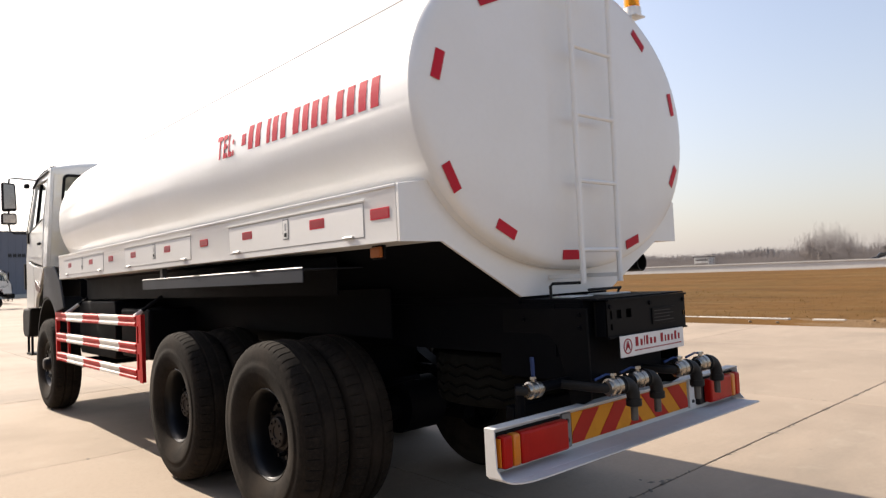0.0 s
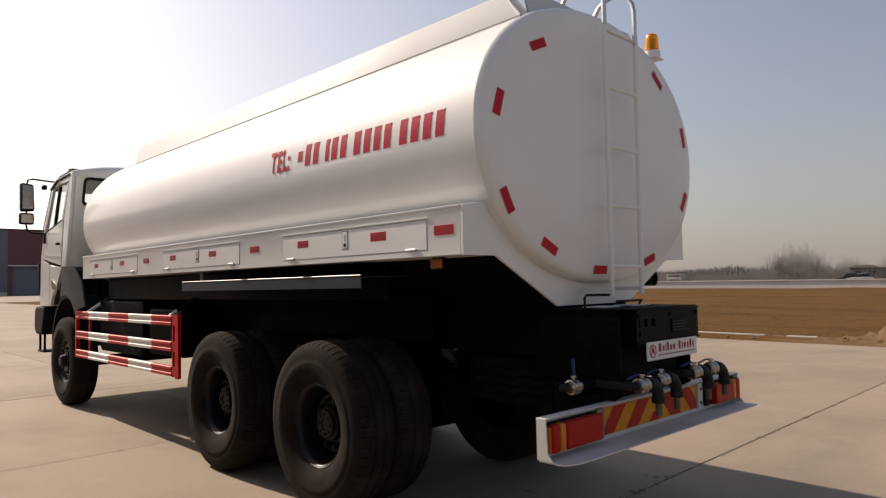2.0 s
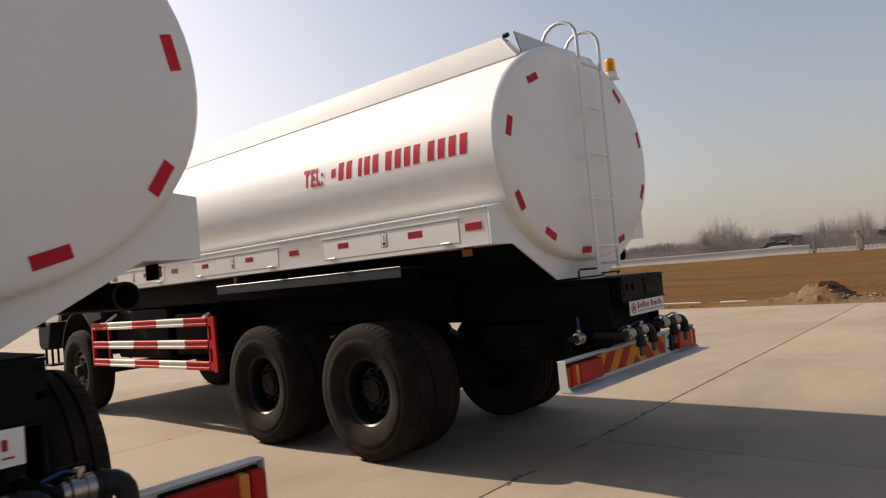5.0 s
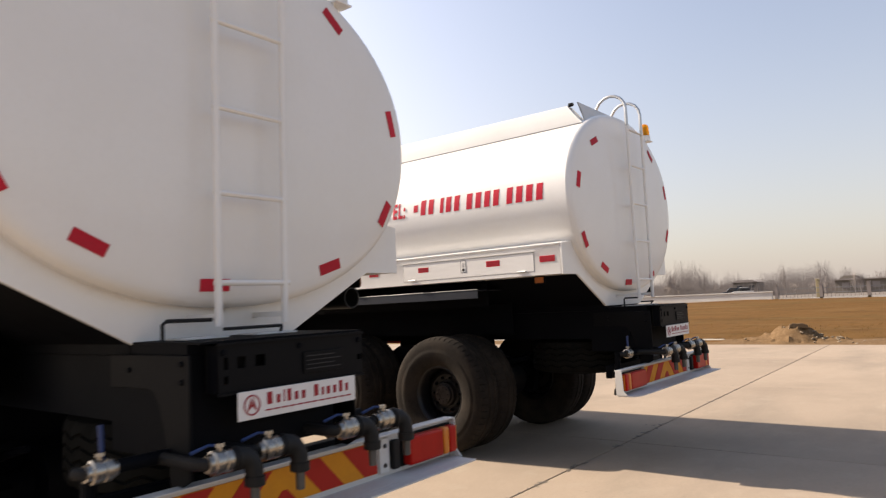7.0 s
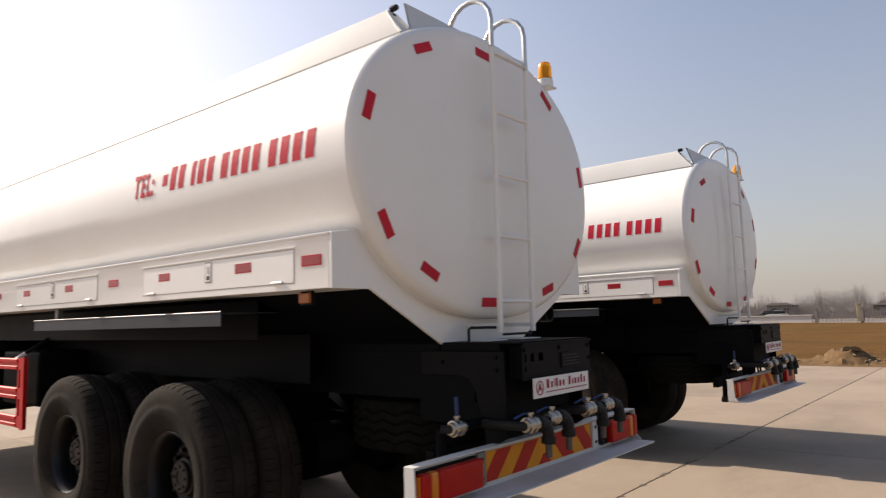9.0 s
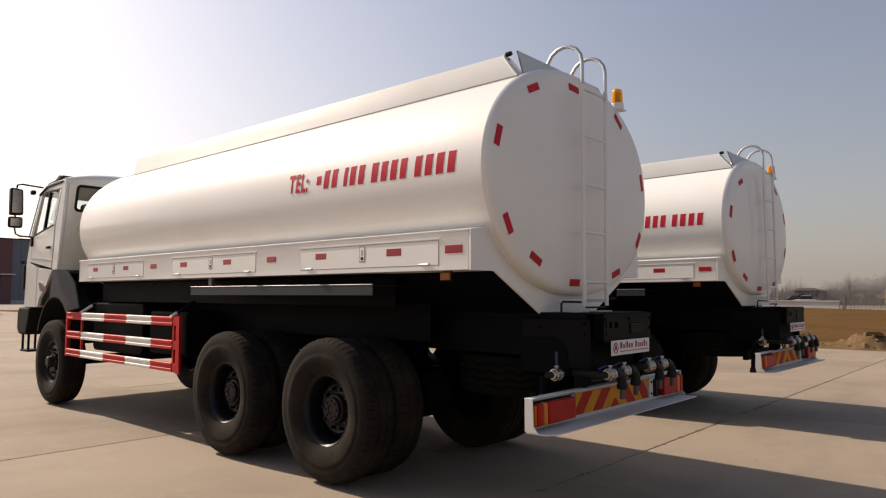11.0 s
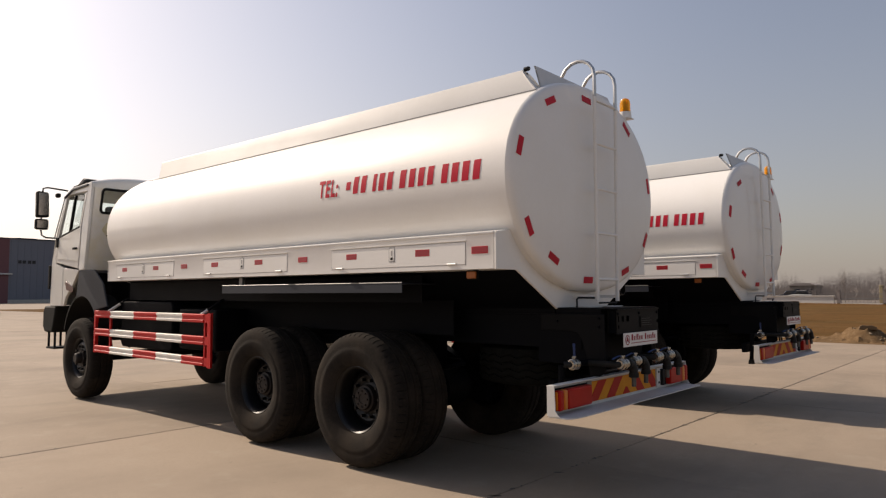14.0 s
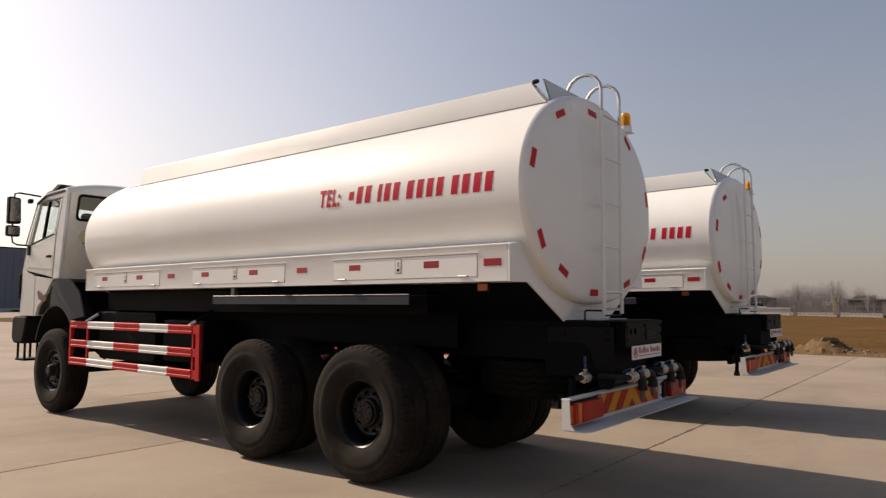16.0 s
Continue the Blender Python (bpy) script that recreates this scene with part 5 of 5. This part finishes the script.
def field_edge():
    # strip of bare soil along the slabs
    s = Shape()
    rows = []
    for k in range(141):
        y = -45 + k * 0.75
        w = 1.1 + 0.5 * noise.noise((0, y * 0.3, 5))
        rows.append([(18.33, y, -0.012), (18.54, y, 0.03 + 0.04 * noise.noise((1, y * 0.9, 0))), (18.49 + w * 0.5, y, 0.07 + 0.06 * noise.noise((2, y * 0.8, 0))), (18.59 + w, y, 0.05 + 0.05 * noise.noise((3, y * 0.7, 0))), (18.89 + w, y, -0.06)])
    s.grid(rows)
    tagged(part("soil_strip", s, SOIL), "strip of bare dry soil beside the slabs", "soil", kind="structure")
    # mound with a broken block in it
    s = Shape()
    rows = []
    for i in range(34):
        row = []
        for k in range(60):
            x, y = 18.27 + 2.4 * i / 33, -1.3 + 5.4 * k / 59
            h = mound_height(x, y)
            h += 0.20 * h ** 0.5 * noise.noise((x * 3, y * 3, 1)) + 0.09 * noise.noise((x * 7, y * 7, 2)) * (h > 0.04)
            row.append((x, y, h - 0.02))
        rows.append(row)
    s.grid(rows)
    tagged(part("soil_mound", s, SOIL), "mound of dry soil at the field edge", "mound")
    s = Shape().prism([(-0.24, 0), (0.24, 0.0), (0.235, 0.09), (0.15, 0.13), (0.02, 0.125), (-0.08, 0.145), (-0.22, 0.10)], -0.22, 0.22, 0)
    tagged(part("broken_block", s, BLOCK, m=pose(19.14, 1.20, 0.39, 5, 4, 12), bevel=0.02), "broken concrete block on the soil mound", "rubble", "rubble by the field")
    rng = random.Random(5)
    mesh = [rough_ball(Shape(), (0, 0, 0.55), 1, k).mesh("stone", STONE) for k in range(4)]
    for k in range(46):
        y = rng.uniform(-6, 8) if k < 30 else rng.uniform(-1.2, 2.6)
        r = rng.uniform(0.015, 0.045)
        ob = part("stone", mesh[k % 4], None, m=pose(rng.uniform(18.5, 19.2), y, 0.035, 0, 0, rng.uniform(0, 360)) @ Matrix.Diagonal((r, r * rng.uniform(0.7, 1.5), r * 0.8, 1)))
        tagged(ob, "pale loose stone lying in dry soil", "stone", "loose stones")
    for k in range(44):
        y, x = rng.gauss(0.6, 0.55), rng.gauss(19.05, 0.28)
        h = mound_height(x, y)
        r = rng.uniform(0.012, 0.05)
        ob = part("stone", mesh[k % 4], None, m=pose(x, y, h - 0.02 + r * 0.2, rng.uniform(-20, 20), 0, rng.uniform(0, 360)) @ Matrix.Diagonal((r, r * rng.uniform(0.7, 1.5), r * 0.8, 1)))
        tagged(ob, "brown stone in the heap of dry soil", "stone", "loose stones")
    # low kerb pieces
    for y0, y1 in ((3.2, 3.9), (4.45, 6.8), (6.85, 12.0), (12.05, 20.0)):
        tagged(part("kerb", Shape().box(19.06, 19.20, y0, y1, -0.02, 0.10), KERB, bevel=0.01), "low pale concrete kerb piece", "kerb", kind="structure")
    # thin dry tufts over the near part of the field
    s = Shape()
    for k in range(3200):
        u = rng.random() ** 1.5
        x, y = 19.4 + 16 * u, rng.uniform(-20, 26)
        z = -0.03 + 0.16 * noise.noise((x * 0.13, y * 0.13, 0.3)) + 0.03
        for j in range(5):
            a, h, w = rng.uniform(0, 6.28), rng.uniform(0.03, 0.09), rng.uniform(0.003, 0.008)
            bx, by = x + rng.uniform(-0.06, 0.06), y + rng.uniform(-0.06, 0.06)
            c, d = math.cos(a), math.sin(a)
            s.add([(bx - c * w, by - d * w, z), (bx + c * w, by + d * w, z), (bx + d * h * 0.6, by - c * h * 0.6, z + h)], [(0, 1, 2)])
    me = bpy.data.meshes.new("dry_grass")
    me.from_pydata(s.v, [], s.f)
    me.materials.append(STRAW)
    tagged(new("dry_grass", me), "short dry brown grass over the field", "grass", kind="stuff")


field_edge()


# ---- the distance ----
def far_wall():
    s = Shape().box(62.0, 62.25, 10.75, 78, -0.1, 1.19).box(61.93, 62.32, 10.7, 78, 1.19, 1.28)
    tagged(part("boundary_wall", s, WALLWHITE), "low whitewashed boundary wall beyond the field", "wall", kind="structure")
    fence = thing("fence", "thin grey metal fence beyond the field", "fence", pose(62.1, 0.4, 0.22))
    post = Shape().box(-0.12, 0.12, -0.12, 0.12, -0.1, 1.50).box(-0.15, 0.15, -0.15, 0.15, 1.50, 1.56).mesh("post", BARK)
    for k in range(14):
        part("post", post, None, fence, m=pose(0, 10.0 - 3.4 * k, 0))
    for z in (0.25, 0.75, 1.15):
        part("rail", Shape().box(-0.03, 0.03, -34, 10.0, z, z + 0.06), GREY, fence)
    bar = Shape().box(-0.014, 0.014, -0.014, 0.014, 0.1, 1.35).mesh("bar", BARK)
    for k in range(150):
        part("bar", bar, None, fence, m=pose(0, 9.8 - 0.28 * k, 0))
    tagged(part("fence_footing", Shape().box(61.98, 62.22, -34, 10.6, -0.1, 0.62), WALLWHITE), "low concrete footing under the fence", "footing", kind="structure")
    board = thing("gate_pillar", "pale yellow pillar by the fence", "pillar", pose(64, 7.5, 0.12))
    part("shaft", Shape().box(-0.14, 0.14, -0.14, 0.14, -0.1, 1.95), YELLOW_POST, board, bevel=0.03)
    part("cap", Shape().box(-0.17, 0.17, -0.17, 0.17, 1.95, 2.04), YELLOW_POST, board, bevel=0.03)


YELLOW_POST = material("faded_yellow_paint", (0.30, 0.245, 0.14), 0.8, spots=(1.0, (0.24, 0.20, 0.125), 0.6))
far_wall()


# muted grey for far ground and walls, coloured to merge with the haze
FARGREY = material("haze_grey_ground", (0.17, 0.148, 0.128), 0.95, spots=(0.05, (0.135, 0.115, 0.098), 0.7), grain=(0.8, (0.20, 0.175, 0.15), 0.5), spec=0.1)


def far_yard():
    s = Shape().box(63.0, 172.0, -90, 210, -0.05, 0.012)
    tagged(part("far_pavement", s, FARGREY), "grey ground beyond the wall, toned to merge with haze", "pavement", kind="structure")
    hut = thing("white_building", "small white building with a green roof edge", "building", pose(150, 2.4, 0))
    part("wall", Shape().box(-4, 4, -5.5, 5.5, -0.1, 5.3), WALLWHITE, hut)
    part("roof", Shape().box(-4.3, 4.3, -5.8, 5.8, 5.3, 5.7), CLADGREY, hut)
    for z in (0.9, 3.2):
        for y in (-3.4, 0.0, 3.4):
            win = part("window", Shape().box(-4.06, -4.003, y - 0.8, y + 0.8, z, z + 1.4), SEAL, hut)
            part("sill", Shape().box(-4.15, -4.004, y - 0.9, y + 0.9, z - 0.1, z - 0.005), KERB, win)


    shed = thing("low_building", "low grey building with a shallow roof behind the wall", "building", pose(152, 34.0, 0))
    part("wall", Shape().box(-3, 3, -2.4, 2.4, -0.1, 3.0), FARGREY, shed)
    part("roof", Shape().prism([(-2.7, 3.0), (2.7, 3.0), (1.4, 3.5), (-1.4, 3.5)], -3.3, 3.3, 0), BARK, shed, "shallow grey-brown roof")
    for y in (-1.3, 1.0):
        part("window", Shape().box(-3.05, -3.003, y - 0.5, y + 0.5, 1.2, 2.3), SLATE, shed)
    canopy = thing("gate_canopy", "low flat-roofed gate building with a thin eave", "building", pose(148, 12.5, 0))
    part("wall", Shape().box(-2, 2, -3.6, 4.6, -0.1, 2.45), FARGREY, canopy)
    part("eave", Shape().box(-2.6, 2.6, -4.6, 5.4, 2.45, 2.66), BARK, canopy, "thin grey-brown eave")
    part("roof", Shape().prism([(0.6, 2.725), (4.0, 2.725), (3.2, 3.3), (1.2, 3.3)], -1.6, 1.6, 0), FARGREY, canopy, "raised middle of the roof")
    for y in (-2.0, 0.6, 2.9):
        part("window", Shape().box(-2.05, -2.003, y - 0.6, y + 0.6, 0.9, 2.0), BARK, canopy)


far_yard()


CARGLASS = material("dark_car_glass", (0.02, 0.022, 0.025), 0.05, coat=1.0, coat_rough=0.03)


def far_car(x, y, turn, paint, label):
    car = thing("parked_car", label, "car", pose(x, y, 0.012, 0, 0, turn) @ Matrix.Diagonal((1.1, 1.0, 1.28, 1)), "cars beyond the wall")
    part("body", Shape().prism([(-2.1, 0.35), (2.1, 0.35), (2.15, 0.75), (1.3, 0.92), (-2.0, 0.95), (-2.15, 0.7)], -0.85, 0.85, 0), paint, car, bevel=0.06)
    part("cabin", Shape().prism([(-1.7, 0.94), (1.1, 0.94), (0.5, 1.45), (-1.2, 1.47)], -0.74, 0.74, 0), CARGLASS, car, bevel=0.05)
    part("roof", Shape().prism([(-1.2, 1.46), (0.5, 1.44), (0.35, 1.50), (-1.05, 1.52)], -0.70, 0.70, 0), paint, car, bevel=0.02)
    for sx in (-0.8, 0.8):
        for yy in (-1.3, 1.3):
            part("wheel", Shape().lathe([(-0.1, 0.0), (-0.1, 0.3), (0.1, 0.3), (0.1, 0.0)], 18, (sx, yy, 0.3)), RUBBER, car)


far_car(141, 34.6, 20, SLATE, "dark parked car behind the boundary wall")
far_car(139, 32.2, 12, WALLWHITE, "white parked car behind the boundary wall")
site_hut = thing("site_hut", "small white hut with dark window bands", "hut", pose(150, 72.3, 0))
part("wall", Shape().box(-1.5, 1.5, -1.7, 1.7, -0.1, 2.6), WALLWHITE, site_hut)
part("roof", Shape().box(-1.7, 1.7, -1.9, 1.9, 2.6, 2.75), SLATE, site_hut)
for z in (0.9, 1.8):
    part("window_band", Shape().box(-1.54, -1.503, -1.5, 1.4, z, z + 0.32), FARGREY, site_hut)


def bare_tree(seed, height, spread):
    """A leafless tree: trunk, forking limbs and many thin twigs."""
    rng = random.Random(seed)
    trunk, twigs = Shape(), Shape()

    def grow(p, d, length, r, depth):
        q = p + d * length
        if depth < 3:
            mid = p + d * length * 0.5 + Vector((rng.uniform(-1, 1), rng.uniform(-1, 1), 0)) * length * 0.08
            (trunk if depth < 2 else twigs).tube([p, mid, q], [r, r * 0.8, r * 0.6], 5 if depth < 2 else 3, caps=False)
        elif depth < 5:
            twigs.tube([p, q], [r, r * 0.6], 3, caps=False)
        else:
            w = d.orthogonal().normalized() * r
            twigs.add([p - w, p + w, q + w * 0.5, q - w * 0.5], [(0, 1, 2, 3)])
            return
        for k in range((8, 5, 4, 3, 2)[depth]):
            a = rng.uniform(0, 6.28)
            tilt = rng.uniform(0.4, 1.1) * spread
            e = (d + Vector((math.cos(a), math.sin(a), 0.45)) * tilt).normalized()
            grow(p.lerp(q, rng.uniform(0.2, 1.0)), e, length * rng.uniform(0.50, 0.82), max(r * 0.45, 0.0042), depth + 1)

    grow(Vector((0, 0, -0.1)), Vector((0, 0, 1)), height * 0.36, height * 0.010, 0)
    return trunk.mesh("trunk", BARK), twigs.mesh("crown", BARK)


def trees():
    kinds = [bare_tree(k, h, sp) for k, h, sp in ((1, 8, 0.5), (2, 9, 0.4), (3, 7, 0.55), (4, 10, 0.32), (5, 6.5, 0.62))]
    rng = random.Random(11)
    spots = [(150 + rng.uniform(-6, 14), 43.6 + 0.75 * k + rng.uniform(-0.4, 0.4), (0.55 + 0.3 * math.sin(math.pi * (k + 1) / 15)) * rng.uniform(0.85, 1.1)) for k in range(14)]
    spots += [(150, 38.2, 0.68), (152, 40.6, 0.5)]
    spots += [(118 + rng.uniform(-10, 22), 21 - 1.9 * k + rng.uniform(-0.8, 0.8), rng.uniform(0.45, 0.72)) for k in range(20)]
    spots += [(175 + rng.uniform(-15, 30), -40 + 8.4 * k + rng.uniform(-3, 3), rng.uniform(0.35, 0.6)) for k in range(25)]
    for k, (x, y, sc) in enumerate(spots):
        tr, cr = kinds[k % 5]
        t = thing("bare_tree", "leafless grey-brown winter tree in haze", "tree", pose(x, y, 0, 0, 0, rng.uniform(0, 360)) @ Matrix.Diagonal((sc, sc, sc, 1)), "winter trees beyond the wall")
        part("trunk", tr, None, t)
        part("crown", cr, None, t)
        if k == 5:
            inv = t.matrix_world.inverted()
            part("nest", rough_ball(Shape(), inv @ Vector((148, 45.4, 6.93)), 0.24 / sc, 3, 0.7), SEAL, t, "dark bird's nest")
    # thickets of thin bare stems, taller in some places
    tops = [(-45, 4.0), (-20, 5.0), (0, 5.0), (8, 5.4), (12, 3.6), (14.8, 3.4), (16, 6.2), (16.8, 6.4), (17.6, 3.2), (18.7, 4.6), (19.9, 7.6), (21.9, 6.6), (24.6, 5.9), (26.9, 6.1), (29.5, 5.0), (30.9, 6.6), (32, 3.6), (35.4, 3.9), (37, 5.0), (37.5, 6.4), (38.2, 4.6), (40.6, 4.5), (42.3, 4.7), (43.3, 7.2), (46.4, 8.4), (50.6, 7.5), (51.9, 6.4), (53.7, 4.5), (57.4, 4.2), (63, 3.8), (100, 4.5)]
    ys, hs = [p[0] for p in tops], [p[1] for p in tops]
    s = Shape()
    for k in range(30000):
        low = k > 19000
        y = rng.uniform(-45, 100)
        if rng.random() * 9 > 2 + float(np.interp(y, ys, hs)):
            continue
        x = 150 + rng.uniform(-4, 12)
        h = float(np.interp(y, ys, hs)) * (0.85 + 0.3 * noise.noise((y * 0.5, 0, 9)))
        h *= 0.25 + 0.35 * rng.random() if low else 0.45 + 0.65 * rng.random()
        w, lean, away = rng.uniform(0.007, 0.016), rng.gauss(0, 0.07), rng.uniform(-0.2, 0.2)
        s.add([(x, y - w, -0.1), (x, y + w, -0.1), (x + away, y + lean * h + w * 0.3, h), (x + away, y + lean * h - w * 0.3, h)], [(0, 1, 2, 3)])
        for j in range(4 if low else 8):
            f = rng.uniform(0.25, 0.95)
            by, bz, l = y + lean * h * f, h * f, h * rng.uniform(0.10, 0.26) * (1.2 - f * 0.6)
            d, v = rng.choice((-1, 1)) * rng.uniform(0.25, 0.75), w * rng.uniform(0.4, 0.7)
            s.add([(x + away * f, by - v, bz), (x + away * f, by + v, bz), (x + away * f + 0.2 * d, by + d * l, bz + l * 0.9)], [(0, 1, 2)])
    me = bpy.data.meshes.new("thicket")
    me.from_pydata(s.v, [], s.f)
    me.materials.append(BARK)
    tagged(new("thicket", me), "hazy thicket of thin leafless trees", "thicket", kind="stuff")
    # far belt of scrub and woods: an uneven mass with fine stems on its top
    def belt(y):
        return 3.6 + 1.6 * noise.noise((y * 0.03, 0, 7)) + 0.9 * noise.noise((y * 0.15, 0, 3)) + 0.5 * noise.noise((y * 0.6, 0, 1))

    s = Shape()
    rows = []
    for k in range(1161):
        y = -160 + 0.5 * k
        h = 0.72 * belt(y)
        x = 200 + 0.05 * abs(y)
        row = []
        for j in range(8):
            a = j / 7 * math.pi / 2
            n = noise.noise((y * 0.8, j * 1.7, 2)) + 0.6 * noise.noise((y * 2.1, j * 3.1, 5))
            row.append((x + 6 * (1 - math.cos(a)) + 0.9 * n, y + 0.25 * n, -0.2 + (h + 0.2) * math.sin(a) * (1 + 0.10 * n)))
        rows.append(row)
    s.grid(rows)
    for k in range(42000):
        y = rng.uniform(-160, 420)
        x = 200 + rng.uniform(-2, 10) + 0.05 * abs(y)
        h = belt(y) * (0.62 + 0.5 * rng.random() ** 1.7)
        w, l = rng.uniform(0.010, 0.03), rng.uniform(-0.9, 0.9)
        s.add([(x, y - w, h * 0.3), (x, y + w, h * 0.3), (x + 0.3, y + w * 0.3 + l, h), (x, y - w * 0.3 + l, h * 0.97)], [(0, 1, 2, 3)])
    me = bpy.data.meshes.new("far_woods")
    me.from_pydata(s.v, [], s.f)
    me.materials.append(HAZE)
    tagged(new("far_woods", me), "distant belt of bare woods, coloured pale for haze", "woods", kind="stuff")


trees()


def workshop():
    """A long clad hall with grey and dark red bays."""
    hall = thing("workshop_hall", "long industrial hall with grey and dark red cladding", "building", pose(0, 190, -0.55))
    for x0, x1 in ((-90, 41.1), (50.6, 150.0)):
        part("grey_bay", Shape().box(x0, x1, 0.01, 40, -0.3, 16.2), CLADGREY, hall, "blue-grey clad wall")
        part("plinth", Shape().box(x0, x1, -0.12, 0.006, -0.3, 1.0), KERB, hall)
    part("red_bay", Shape().box(41.1, 50.6, 0, 40, 7.4, 16.2), CLADRED, hall, "dark red clad bay")
    for x0, x1 in ((41.1, 42.2), (48.3, 50.6)):
        part("bay_pier", Shape().box(x0, x1, 0.0, 40, -0.3, 7.4), CLADRED, hall)
    door = part("roller_door", Shape().box(42.2, 48.3, 0.4, 0.7, -0.3, 7.4), SHUTTER, hall, "blue-grey roller door")
    for k in range(9):
        part("slat_line", Shape().box(42.2, 48.3, 0.36, 0.398, 0.5 + 0.75 * k, 0.58 + 0.75 * k), CLADGREY, door)
    part("door_canopy", Shape().box(41.1, 51.2, -0.9, -0.01, 7.25, 7.6), WALLWHITE, hall, "pale canopy over the door")
    rib = Shape().box(-0.04, 0.04, -0.05, 0.009, 1.0, 16.1).mesh("cladding_rib", CLADGREY)
    for k in range(64):
        x = -6 + k * 1.5
        if not 40.0 < x < 51.0:
            part("cladding_rib", rib, None, hall, m=pose(x, 0, 0))
    part("parapet", Shape().box(-90.2, 150.2, -0.2, 0.6, 16.2, 16.45), SLATE, hall)
    part("roof_vent", Shape().box(53.8, 58.8, 6, 12, 16.4, 17.0), SLATE, hall)
    for x0 in (34.4, 35.4, 36.4, 37.3, 52.6, 53.6, 54.8, 55.8):
        part("sign_bar", Shape().box(x0, x0 + 0.75, -0.1, 0.0, 10.1, 10.9), GREY_DARK, hall, "dark unreadable sign mark")


SHUTTER = material("roller_shutter", (0.16, 0.175, 0.20), 0.5, spots=(0.3, (0.13, 0.14, 0.16), 0.5))
workshop()
yard_truck = copy_thing(near_truck, pose(4.4, 68.0, -0.055, 0, 0, -90))
tagged(yard_truck, "white truck with black chassis parked before the hall", "truck", "parked trucks")

# tape on the far truck sits a little differently
TAPE = {(-0.686, 3.08): (-0.730, 2.977), (-1.129, 2.648): (-1.106, 2.567), (-1.015, 2.041): (-1.037, 2.018), (-0.667, 1.808): (-0.655, 1.765), (-0.10, 1.641): (-0.105, 1.625), (0.615, 1.733): (0.546, 1.70), (1.070, 2.047): (1.10, 2.15), (1.150, 2.591): (1.12, 2.652), (0.689, 3.085): (0.735, 3.031)}
for ob in list(far_truck.children):
    if ob.name.startswith("reflector"):
        if abs(ob.location.x + 0.091) < 0.01 and ob.location.z > 3:
            bpy.data.objects.remove(ob)
            continue
        for (x, z), (x2, z2) in TAPE.items():
            if abs(ob.location.x - x) < 0.01 and abs(ob.location.z - z) < 0.01:
                ob.location = (x2, plate_y(x2, z2) - 0.002, z2)
